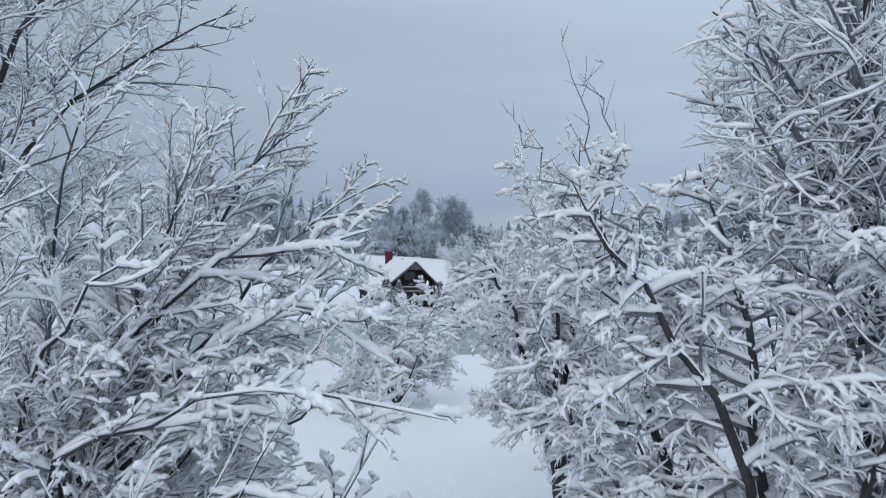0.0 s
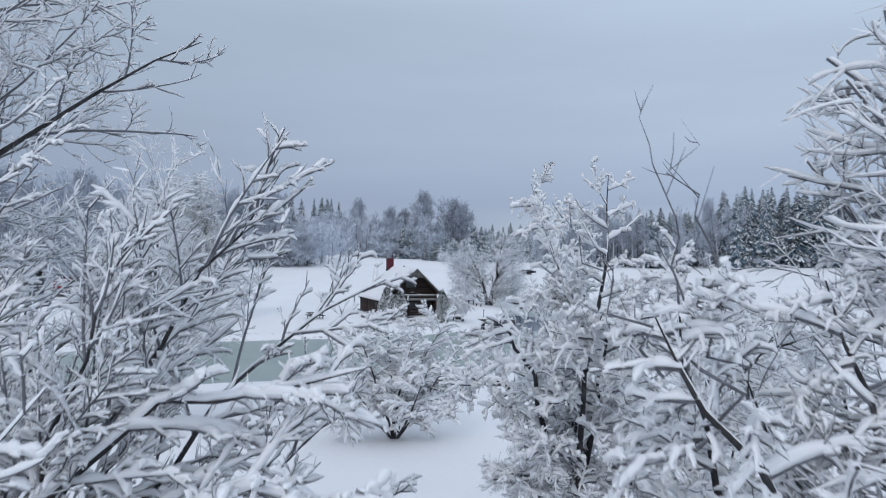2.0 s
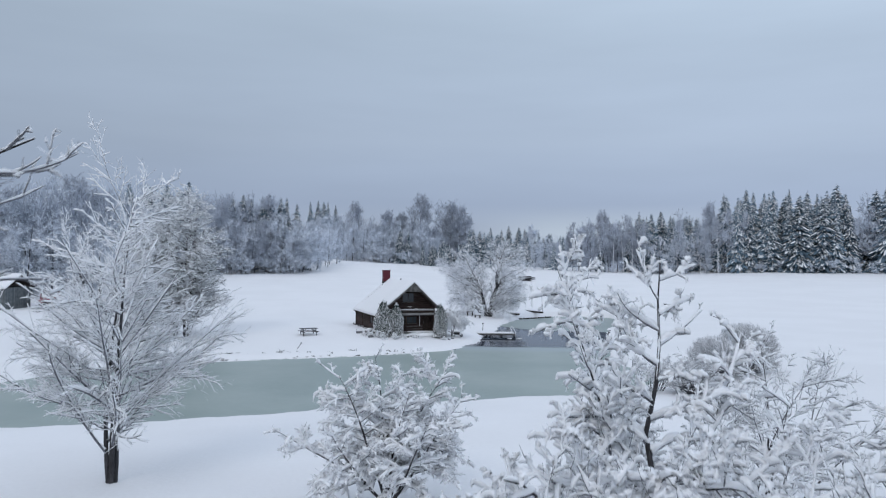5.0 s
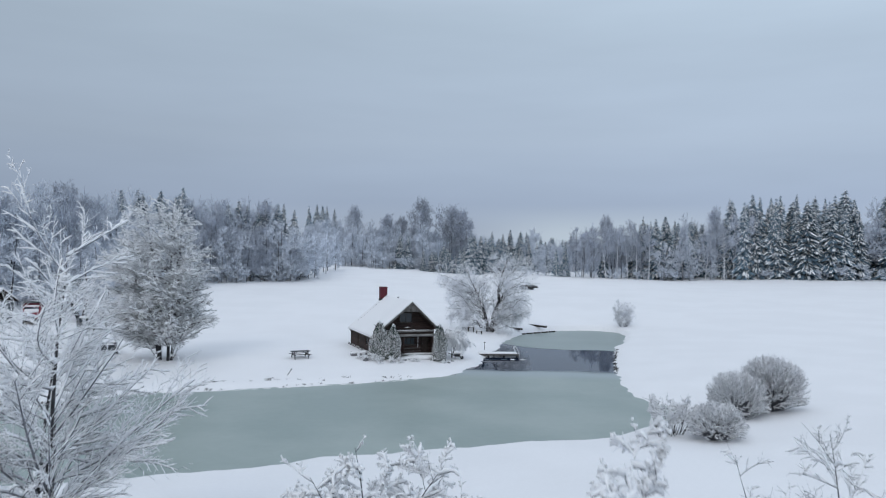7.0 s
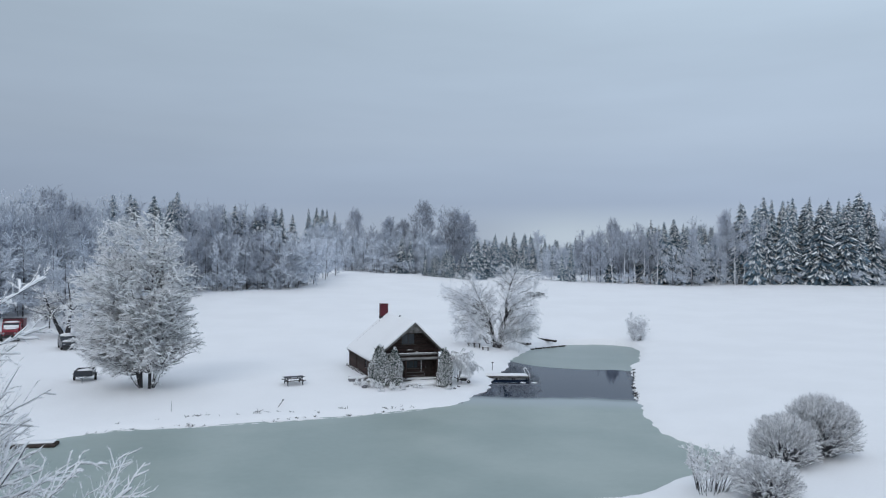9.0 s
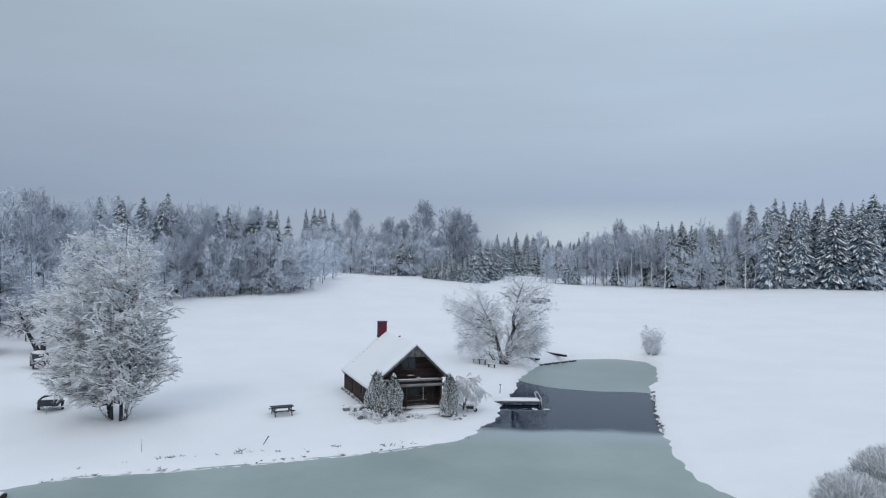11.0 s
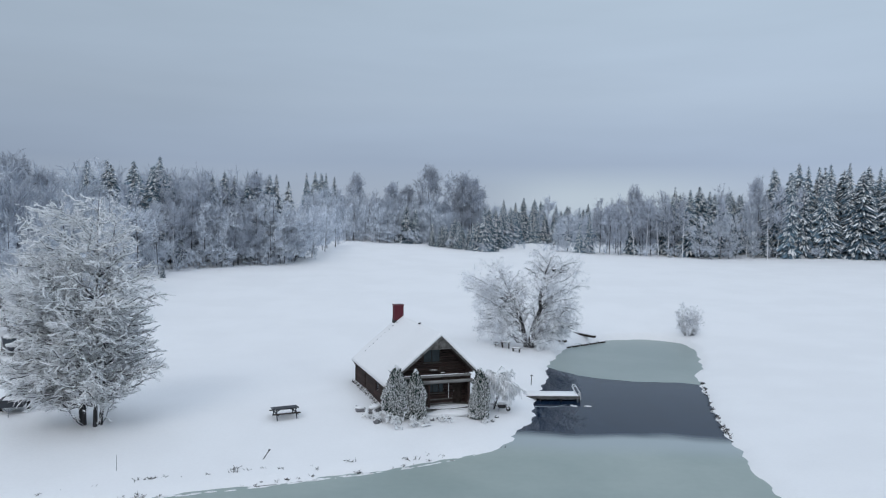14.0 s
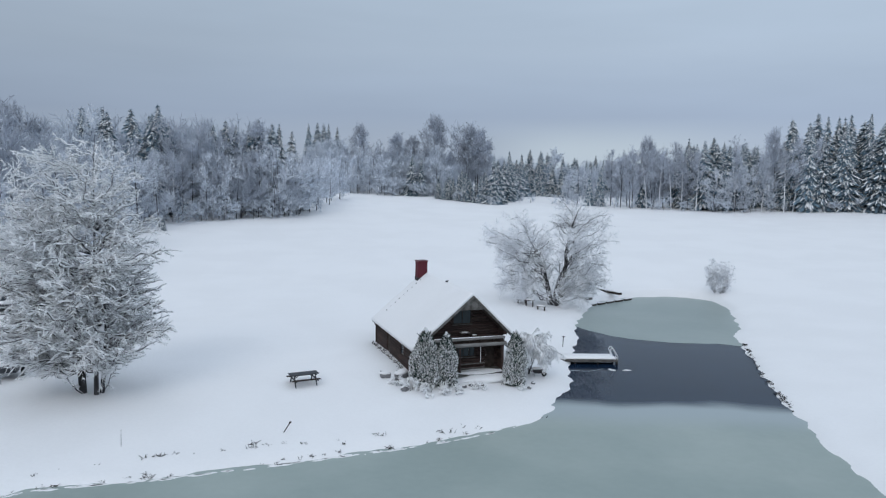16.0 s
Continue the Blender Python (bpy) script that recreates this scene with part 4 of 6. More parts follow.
def crown_wood(rng, height, low, wide, n1, n2, n3, r):
    """Trunk, limbs that bend up to a rounded crown, twigs and small twigs."""
    w0 = trace(rng, V3([[0, 0, -0.3]]), V3([[rng.normal(0, 0.03), rng.normal(0, 0.03), 1]]), V3([height * 0.95]), V3([height * 0.009]), 7, 0.03, 0.1, 0.12)
    t = rng.uniform(low, 0.92, n1)
    s = t * 6
    i = np.minimum(s.astype(int), 5)
    f = (s - i)[:, None]
    start = w0.P[0, i] * (1 - f) + w0.P[0, i + 1] * f
    mid = (1 + low) / 2
    a = rng.uniform(0, 2 * math.pi, n1)
    e = np.clip(t + rng.uniform(0.02, 0.22, n1), 0, 1.0)
    q = np.sqrt(np.clip(1 - ((e - mid) / (1.02 - mid)) ** 2, 0.02, 1)) * wide * rng.uniform(0.6, 1.0, n1)
    end = np.stack([np.cos(a) * q, np.sin(a) * q, e * height], 1) + w0.P[0, -1] * V3([1, 1, 0]) * e[:, None]
    bend = (start + end) / 2 + np.stack([np.cos(a) * q * 0.12, np.sin(a) * q * 0.12, -0.03 * height * np.ones(n1)], 1)
    w1 = Wood(np.stack([start, bend, end], 1), np.full((n1, 3), height) * V3([0.0035, 0.0026, 0.0017]), np.linalg.norm(end - start, axis=1) + 0.02 * height)
    w2 = sprout(rng, w1, n2, 0.2, (20, 60), 0.5, 3, 0.15, 0.45, 0.9, 0.8, r)
    w2.P, w2.R = w2.P[:, ::2], w2.R[:, ::2]
    w3 = sprout(rng, w2, n3, 0.1, (20, 70), 0.75, 2, 0.2, 0.2, 0.9, 0.85, r * 0.8)
    return [w0, w1, w2, w3]


def far_tree(name, seed, height, low, wide, per, r):
    """A bare tree for the wood's edge: trunk, dark limbs and fine outer twigs."""
    rng = np.random.default_rng(seed)
    w = crown_wood(rng, height, low, wide, *per, r)
    w4 = sprout(rng, w[3], 1.7, 0.1, (20, 75), 0.75, 2, 0.2, 0.2, 0.9, 0.85, r * 0.6)
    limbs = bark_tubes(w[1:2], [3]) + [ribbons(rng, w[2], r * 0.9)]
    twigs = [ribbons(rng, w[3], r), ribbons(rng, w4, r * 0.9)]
    return merged("trunk", bark_tubes(w[:1], [5]), M_BARK), merged("limbs", limbs, M_HAZY_WOODS), merged("crown", twigs, M_HAZY_WOODS if name == "bare" else M_HAZY_FROST)


def spruce_meshes(seed, height, radius, first=0.06):
    """A snowy spruce: trunk, drooping jagged boughs and the snow on them."""
    rng = np.random.default_rng(seed)
    n = int(height * 15)
    h0 = np.sort(rng.uniform(0, 1, n)) * (0.985 - first) * height + first * height
    az0 = np.arange(n) * 2.4 + rng.normal(0, 0.4, n)
    ln0 = radius * (1 - np.clip(h0 / height, 0, 1)) ** 0.75 * rng.uniform(0.65, 1.15, n) + 0.1
    sag0 = rng.uniform(0.7, 1.3, n)
    # each bough ends in three hanging sprays
    fork = np.tile(V3([-0.3, 0.0, 0.3]), n)
    h, sag = np.repeat(h0, 3), np.repeat(sag0, 3)[:, None]
    az = np.repeat(az0, 3) + fork * rng.uniform(0.7, 1.3, 3 * n)
    ln = np.repeat(ln0, 3) * np.where(fork == 0, 1.0, 0.78) * rng.uniform(0.85, 1.1, 3 * n)
    n = 3 * n
    out = np.stack([np.cos(az), np.sin(az), 0 * az], 1)
    side = np.stack([-np.sin(az), np.cos(az), 0 * az], 1)
    upv = V3([0, 0, 1.0])
    t = V3([0.05, 0.55, 1.0])

    def sprays(drop, wide, lift, thick, keep):
        L = ln[keep, None]
        C = out[keep, None] * (L * t[None])[..., None] + upv * (h[keep, None] + L * drop[None] * sag[keep] + lift)[..., None]
        wd = L * wide[None] * rng.uniform(0.6, 1.4, (len(L), 3))
        W, D = wd[..., None] * side[keep, None], upv * (wd * thick)[..., None]
        ring = np.stack([C - W - D, C + D * 0.4, C + W - D], 2)
        ring = ring + rng.normal(0, 0.03, ring.shape) * L[:, None, None]
        base = (np.arange(len(L))[:, None, None] * 3 + np.arange(2)[None, :, None]) * 3 + np.arange(2)[None, None, :]
        return ring.reshape(-1, 3), np.stack([base, base + 1, base + 4, base + 3], -1).reshape(-1, 4)

    w0 = trace(rng, V3([[0, 0, -0.3]]), V3([[0, 0, 1.0]]), V3([height + 0.3]), V3([height * 0.01]), 5, 0.003, 0.0, 0.05)
    drop = V3([0.05, -0.12, -0.44])
    wide = V3([0.05, 0.11, 0.035])
    a = merged("trunk", bark_tubes([w0], [5]), M_BARK)
    b = merged("crown", [sprays(drop, wide, 0.0, 1.3, np.ones(n, bool))], M_HAZY_NEEDLE)
    c = merged("snow_cover", [sprays(drop, wide * 0.77, 0.06, 0.8, (rng.random(n) > 0.25) & (ln > 0.3))], M_TREESNOW)
    return a, b, c


def wood_thing(name, label, meshes, names, m, group):
    ob = thing(name, label, "tree", m, group)
    for n, me in zip(names, meshes):
        tagged(part(n, me, None, ob), kind="" if n == "trunk" else "stuff")
    return ob


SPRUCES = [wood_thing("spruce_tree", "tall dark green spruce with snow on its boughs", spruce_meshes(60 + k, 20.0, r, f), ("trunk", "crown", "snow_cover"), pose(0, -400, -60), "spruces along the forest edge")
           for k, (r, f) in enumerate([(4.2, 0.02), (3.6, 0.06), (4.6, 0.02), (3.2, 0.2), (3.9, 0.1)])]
FROSTED = [wood_thing("frosted_tree", "bare deciduous tree white with rime", far_tree("frost", 80 + k, 16.0, c, wd, per, 0.06), ("trunk", "limb_set", "crown"), pose(0, -400, -60), "frosted trees along the forest edge")
           for k, (c, wd, per) in enumerate([(0.06, 4.4, (34, 5, 4)), (0.03, 5.0, (36, 5, 4)), (0.1, 3.8, (32, 5, 4)), (0.02, 5.6, (38, 5, 4))])]
BARE = [wood_thing("bare_forest_tree", "tall grey-brown bare forest tree", far_tree("bare", 90 + k, 22.0, c, wd, per, 0.06), ("trunk", "limb_set", "crown"), pose(0, -400, -60), "bare trees along the forest edge")
        for k, (c, wd, per) in enumerate([(0.12, 4.0, (40, 6, 4)), (0.2, 4.6, (40, 6, 4)), (0.08, 3.4, (40, 5, 4))])]
BIRCH = [wood_thing("birch_tree", "slender birch with a pale trunk and bare crown", (merged("trunk", bark_tubes([trace(np.random.default_rng(5 + k), V3([[0, 0, -0.3]]), V3([[0.02, 0, 1]]), V3([18.0]), V3([0.2]), 7, 0.025, 0.1, 0.2)], [6]), M_BIRCH), *far_tree("bare", 120 + k, 20.0, 0.35, 3.0, (26, 5, 4), 0.05)[1:]), ("trunk", "limb_set", "crown"), pose(0, -400, -60), "birches along the forest edge")
         for k in range(2)]
ROUND = [wood_thing("round_crowned_tree", "tall bare tree with a dense rounded crown", far_tree("bare", 96, 24.0, 0.25, 5.4, (72, 6, 4), 0.055), ("trunk", "limb_set", "crown"), pose(0, -400, -60), "bare trees along the forest edge")]
SHRUBS = [wood_thing("frosted_shrub", "low rounded shrub white with rime", far_tree("frost", 100 + k, 4.0, 0.02, wd, (16, 4, 3), 0.045), ("trunk", "limb_set", "crown"), pose(0, -400, -60), "shrubs along the forest foot") for k, wd in enumerate((1.9, 2.4, 1.5))]
used = set()


def plant(kinds, x, y, height, rng, wide=1.0):
    src = rng.choice(kinds)
    own = {"spruce_tree": 20.0, "frosted_tree": 16.0, "bare_forest_tree": 22.0, "frosted_shrub": 4.0, "round_crowned_tree": 24.0, "birch_tree": 20.0}[src.name.split(".")[0]]
    k = height / own
    m = pose(x, y, ground_at(x, y) - 0.1, rng.uniform(-1.5, 1.5), rng.uniform(-1.5, 1.5), rng.uniform(0, 360)) 
    kw = k * wide * rng.uniform(*((0.85, 1.4) if src.name.startswith("spruce") else (0.9, 1.15)))
    if src.name in used:
        ob = copy_thing(src, m)
    else:
        ob = src
        used.add(src.name)
    ob.matrix_basis = m @ Matrix.Diagonal((kw, kw, k, 1))
    return ob


# stands of the forest edge: ends of the front line, rows, spacing, depth between rows, heights, kinds
FR = random.Random(8)
S, H, B = SPRUCES, FROSTED, BARE
STANDS_WEST = [
    ((-104, 14), (-78, 42), 2, 6.0, 8, (28, 33), B + H),
    ((-90, 60), (-74, 100), 1, 5.0, 6, (20, 24), B + H),
    ((-98, 24), (-74, 48), 1, 6.0, 8, (14, 18), H),
    ((-74, 50), (-58, 92), 2, 5.0, 7, (14, 18), H),
    ((-76, 96), (-59, 108), 2, 4.6, 6, (20, 23), S[:2]),
    ((-60, 96), (-39, 120), 2, 3.4, 5, (12, 16), H + B + B + B),
    ((-62, 106), (-46, 124), 1, 4.2, 4, (19, 22), B + ROUND),
    ((-56, 116), (-40, 132), 1, 2.8, 4, (19, 22), S[:2] + S[4:]),
    ((-42, 120), (-36, 126), 1, 3.0, 5, (12, 14), H[1:2] + H[3:]),
    ((-36, 128), (-34, 172), 1, 5.0, 5, (11, 14), H),
]
STANDS_MIDDLE = [
    ((-46, 196), (-4, 206), 2, 4.0, 5, (11, 14), H),
    ((-50, 216), (-8, 218), 1, 5.0, 5, (14, 18), H + B),
    ((-56, 224), (-42, 226), 1, 4.0, 6, (19, 22), S[1:2]),
    ((-22, 222), (-14, 224), 1, 4.0, 6, (20, 23), ROUND),
    ((2, 222), (13, 226), 2, 3.4, 5, (23, 26), B),
    ((-16, 199), (-10, 203), 1, 3.0, 4, (13, 15), S[:1] + S[2:3]),
    ((-6, 194), (10, 174), 2, 2.8, 4, (6, 10), S[:3]),
    ((10, 174), (14, 178), 1, 3.0, 4, (13, 15), S[:1] + S[2:3]),
]
STANDS_GAP = [
    ((14, 188), (28, 246), 1, 5.0, 6, (9, 14), S[:3]),
    ((22, 286), (76, 288), 2, 4.6, 6, (14, 20), S + S[:3] + H[:1]),
    ((26, 262), (50, 246), 1, 5.0, 6, (10, 16), S[:3]),
    ((34, 190), (48, 184), 1, 4.0, 6, (7, 13), S[:2] + S[:2] + H),
    ((49, 182), (68, 188), 2, 3.8, 6, (14, 19), B + B + S[:2]),
]
STANDS_EAST = [
    ((70, 180), (98, 186), 3, 4.2, 5, (18, 22), S[3:] + S[:2] + B[:1]),
    ((74, 172), (98, 170), 1, 5.0, 5, (9, 17), H + S[:3]),
    ((99, 166), (136, 156), 1, 3.8, 6, (18, 26), S[:3]),
    ((99, 174), (138, 164), 2, 3.8, 6, (23, 29), S),
    ((138, 158), (196, 120), 2, 6.0, 7, (25, 30), S + B[:1]),
]
# single tall crowns over the wood
for x, y, h, w, kind in ((-35, 224, 23, 0.8, ROUND), (-7.8, 220, 27.5, 0.85, ROUND), (3.7, 222, 21, 0.65, ROUND), (60, 184, 22, 0.7, ROUND), (96, 176, 24, 0.75, ROUND), (54, 182, 19, 0.8, B[:1]), (-47, 230, 22, 0.7, S[1:2]), (-41, 119.5, 16.5, 1.25, H[3:]), (-37.5, 125, 14, 1.2, H[1:2]), (-55, 84.4, 2.6, 1.3, S[2:3])):
    plant(kind, x, y, h, FR, w)
for x, y, h, w in ((62, 178, 18, 1.0), (66, 179, 20, 1.0), (68.5, 177, 17, 1.0), (83, 172, 18, 0.9), (90, 170, 16, 0.9), (97.5, 166, 21, 1.0), (94.5, 165, 18, 1.0), (72, 174, 18, 1.0), (58, 177, 17, 1.0), (103, 164, 21, 0.9), (-38, 117, 11, 0.9), (-51.5, 103, 14, 0.9), (-50.3, 104, 13, 0.9), (-49.4, 105.2, 14, 0.9), (-57, 96, 14, 0.9)):
    plant(BIRCH, x, y, h, FR, w)
for (x0, y0), (x1, y1), rows, step, deep, (h0, h1), kinds in STANDS_WEST + STANDS_MIDDLE + STANDS_GAP + STANDS_EAST:
    ln = math.hypot(x1 - x0, y1 - y0)
    ux, uy = (x1 - x0) / ln, (y1 - y0) / ln
    for r in range(rows):
        n = max(1, round(ln / step))
        for k in range(n):
            s = (k + FR.uniform(0.15, 0.85)) / n * ln
            q = r * deep + FR.uniform(-0.3, 0.3) * deep
            plant(kinds, x0 + ux * s - uy * q, y0 + uy * s + ux * q, FR.uniform(h0, h1) * (1 + 0.04 * r), FR)
for (x0, y0), (x1, y1), step, (h0, h1) in (((-60, 93), (-36, 121), 2.4, (3, 6)), ((-40, 192), (-4, 203), 2.6, (4, 8)), ((-4, 191), (13, 169), 4.0, (2, 4)), ((16, 192), (48, 182), 4.0, (3, 5)),
                                           ((24, 292), (70, 296), 3.6, (3, 6)), ((48, 180), (100, 166), 4.4, (3, 6)), ((100, 163), (150, 142), 6.0, (3, 6)), ((-76, 48), (-60, 92), 3.2, (4, 7))):
    ln = math.hypot(x1 - x0, y1 - y0)
    for k in range(round(ln / step)):
        s = (k + FR.uniform(0.1, 0.9)) * step / ln
        plant(SHRUBS, x0 + (x1 - x0) * s, y0 + (y1 - y0) * s + FR.uniform(-1.5, 1.5), FR.uniform(h0, h1), FR, 1.2)
# the garden trees behind the parked vehicles
for x, y, h in ((-52, 34, 9), (-60, 44, 11), (-66, 52, 13), (-47, 40, 10), (-70, 40, 14), (-54, 60, 13)):
    plant(H, x, y, h, FR, 1.4)


def far_woods():
    """The wood behind its edge: many rough trees in one mesh."""
    rng = np.random.default_rng(77)
    kinds = [crown_wood(rng, 1.0, 0.06, 0.2, 18, 3.6, 3.0, 0.0034) for k in range(6)]
    for ws in kinds:
        ws[0].R *= 0.9
    shapes = []
    for ws in kinds:
        vs, qs, o = [], [], 0
        for v, q in bark_tubes(ws[:1], [3]) + [ribbons(rng, Wood(k.P, k.R, k.L), e) for k, e in zip(ws[1:], (0.005, 0.0044, 0.0042))]:
            vs.append(v)
            qs.append(q + o)
            o += len(v)
        shapes.append((np.concatenate(vs), np.concatenate(qs)))
    spots = []
    # patches: corner, two sides, number, height
    for (x, y), (ax, ay), (bx, by), n, h in (((-75, 52), (16, 42), (-40, 14), 40, 20), ((-66, 104), (24, 24), (-40, 40), 90, 19), ((-40, 130), (-4, 66), (-30, 10), 40, 13), ((-52, 208), (52, 0), (-10, 60), 120, 15), ((0, 205), (22, 60), (-24, 60), 70, 14),
                                            ((20, 318), (70, 0), (10, 60), 90, 15), ((30, 250), (40, -56), (30, 60), 60, 14), ((62, 196), (40, -6), (20, 60), 70, 18), ((104, 182), (90, -40), (30, 70), 70, 20), ((-240, 60), (140, -30), (0, 60), 30, 20)):
        for k in range(n):
            u, v = rng.random(2)
            spots.append((x + ax * u + bx * v, y + ay * u + by * v, h * rng.uniform(0.72, 1.1)))
    zs = land(V3([s[0] for s in spots]), V3([s[1] for s in spots]))
    pieces = []
    for (x, y, h), z in zip(spots, zs):
        v, q = shapes[rng.integers(len(shapes))]
        c, si = math.cos(x * 7), math.sin(x * 7)
        pieces.append((np.stack([v[:, 0] * c - v[:, 1] * si, v[:, 0] * si + v[:, 1] * c, v[:, 2]], 1) * h + V3([x, y, z]), q))
    ob = new("far_woods", merged("far_woods", pieces, M_HAZY_FARWOOD))
    tagged(ob, "dense grey winter forest behind the field", "forest", kind="stuff")


far_woods()

# ---- the log house ----
HOUSE_Z = 1.30
HM = pose(0.03, 0.26, HOUSE_Z, 0, 0, 19.5)
house = thing("log_house", "dark log house with snow-covered roof and open balcony", "house", HM)
APEX, RIGHT, LEFT, LENGTH = (0.0, 6.36), (3.14, 3.29), (-4.84, 2.30), 12.66


def roof_w(u, drop=0.0):
    """Height of the roof's top over u across the house."""
    e = RIGHT if u > 0 else LEFT
    return APEX[1] + (e[1] - APEX[1]) * (u / e[0]) - drop


def roof_slab(top, bottom, v0, v1, over=0.0):
    pts = [(LEFT[0] - over, roof_w(LEFT[0] - over, top)), (0, APEX[1] - top), (RIGHT[0] + over, roof_w(RIGHT[0] + over, top)),
           (RIGHT[0] + over, roof_w(RIGHT[0] + over, bottom)), (0, APEX[1] - bottom), (LEFT[0] - over, roof_w(LEFT[0] - over, bottom))]
    return Shape().prism([(u, v0, w) for u, w in pts], (0, v1 - v0, 0))


roof = part("roof", roof_slab(0.27, 0.42, 0.06, LENGTH - 0.06, -0.06), M_DARKWOOD, house, "dark board roof under snow")


def roof_snow():
    us = np.concatenate([np.linspace(LEFT[0], 0, 26), np.linspace(0, RIGHT[0], 18)[1:]])
    vs = np.linspace(-0.02, LENGTH, 54)
    U, W = np.meshgrid(us, vs)
    edge = np.minimum.reduce([U - LEFT[0], RIGHT[0] - U, W + 0.02, LENGTH - W])
    top = V3([roof_w(u) for u in us])[None, :] + 0.035 * waves(U, W, 1.4, 2) + 0.02 * waves(U, W, 0.5, 4)
    top = top - 0.08 * np.exp(-edge / 0.07) - 0.03 * np.exp(-np.abs(U) / 0.2)
    low = V3([roof_w(u, 0.262) for u in us])[None, :] + 0 * W
    jig = 0.03 * waves(U, W, 0.7, 6) * (edge < 0.02)
    A = np.stack([U + jig, W + jig, top], -1).reshape(-1, 3)
    Bq = np.stack([U, W, low], -1).reshape(-1, 3)
    n, m = len(us), len(vs)
    i = (np.arange(m - 1)[:, None] * n + np.arange(n - 1)[None]).ravel()
    up = np.column_stack([i, i + 1, i + n + 1, i + n])
    dn = np.column_stack([i, i + n, i + n + 1, i + 1]) + n * m
    rim = [k for k in range(n)] + [r * n + n - 1 for r in range(1, m)] + [(m - 1) * n + k for k in range(n - 2, -1, -1)] + [r * n for r in range(m - 2, 0, -1)]
    sk = [(rim[k], rim[k] + n * m, rim[(k + 1) % len(rim)] + n * m, rim[(k + 1) % len(rim)]) for k in range(len(rim))]
    return fast_mesh("roof_snow", np.concatenate([A, Bq]), np.concatenate([up, dn, V3(sk)]), M_SNOW)


part("roof_snow", roof_snow(), None, house, "thick smooth snow on the roof")

LOG_R = 0.115


def log_wall(a, b, w_top, holes=(), gable=False, w0=0.0):
    """A wall of stacked round logs from a to b (u, v); holes: (s0, s1, w0, w1) along the wall."""
    wall = part("wall", Shape().box((0.08, math.dist(a, b) - 0.1, 0.06), ((a[0] + b[0]) / 2, (a[1] + b[1]) / 2, w0 + 0.02), (0, 0, math.degrees(math.atan2(b[1] - a[1], b[0] - a[0])) - 90)), M_LOG, house, "wall of dark brown stacked logs")
    ln = math.dist(a, b)
    ux, uy = (b[0] - a[0]) / ln, (b[1] - a[1]) / ln
    w, k = w0 + LOG_R, 0
    while w + LOG_R < w_top:
        s0, s1 = -0.16, ln + 0.16
        if gable:
            s0 = max(s0, LEFT[0] * (APEX[1] - 0.5 - w) / (APEX[1] - LEFT[1]) - a[0] + 0.15)
            s1 = min(s1, RIGHT[0] * (APEX[1] - 0.5 - w) / (APEX[1] - RIGHT[1]) - a[0] - 0.15)
        spans = [(s0, s1)]
        for h0, h1, z0, z1 in holes:
            if z0 < w < z1:
                spans = [q for p0, p1 in spans for q in ((p0, min(p1, h0)), (max(p0, h1), p1)) if q[1] - q[0] > 0.12]
        for p0, p1 in spans:
            j = 0.012 * math.sin(k * 7.3)
            if p1 > p0:
                part("log", Shape().rod((a[0] + ux * p0 + j * uy, a[1] + uy * p0 - j * ux, w), (a[0] + ux * p1 + j * uy, a[1] + uy * p1 - j * ux, w), LOG_R, LOG_R * 0.94, 8), M_LOG, wall)
        w += LOG_R * 1.82
        k += 1
    return wall


UP_WIN, LOW_WIN, DOOR = (-1.15, 0.4, 3.62, 4.78), (-0.75, 0.75, 1.0, 1.85), (1.55, 2.4, 0.05, 2.05)
FU = -4.4
log_wall((FU, 1.5), (2.75, 1.5), 5.75, [(h[0] - FU, h[1] - FU, h[2], h[3]) for h in (UP_WIN, LOW_WIN, DOOR)], True)
log_wall((FU, 0.35), (FU, 12.2), 2.2, [(7.3, 8.2, 0.0, 2.05), (3.2, 4.1, 0.95, 1.75)])
log_wall((2.75, 0.9), (2.75, 12.2), 3.1)
log_wall((FU, 12.2), (2.75, 12.2), 5.75, (), True)


def window(h, v, label, mullions=1):
    u0, u1, w0, w1 = h
    win = part("window", Shape().box((u1 - u0, 0.06, 0.07), ((u0 + u1) / 2, v, w0 + 0.035)).box((u1 - u0, 0.06, 0.07), ((u0 + u1) / 2, v, w1 - 0.035))
               .box((0.07, 0.06, w1 - w0 - 0.14), (u0 + 0.035, v, (w0 + w1) / 2)).box((0.07, 0.06, w1 - w0 - 0.14), (u1 - 0.035, v, (w0 + w1) / 2)), M_DARKWOOD, house, label)
    for k in range(mullions):
        u = u0 + (u1 - u0) * (k + 1) / (mullions + 1)
        part("mullion", Shape().box((0.05, 0.05, w1 - w0 - 0.14), (u, v - 0.002, (w0 + w1) / 2)), M_DARKWOOD, win)
    for k in range(mullions + 1):
        a = u0 + 0.07 + (u1 - u0 - 0.14) * k / (mullions + 1)
        b = u0 + 0.07 + (u1 - u0 - 0.14) * (k + 1) / (mullions + 1)
        part("pane", Shape().box((b - a - 0.02, 0.012, w1 - w0 - 0.14), ((a + b) / 2, v + 0.02, (w0 + w1) / 2)), M_GLASS, win, "dark glass pane")
    part("window_sill", Shape().box((u1 - u0 + 0.1, 0.16, 0.04), ((u0 + u1) / 2, v - 0.08, w0 - 0.02)), M_BOARD, win)
    return win


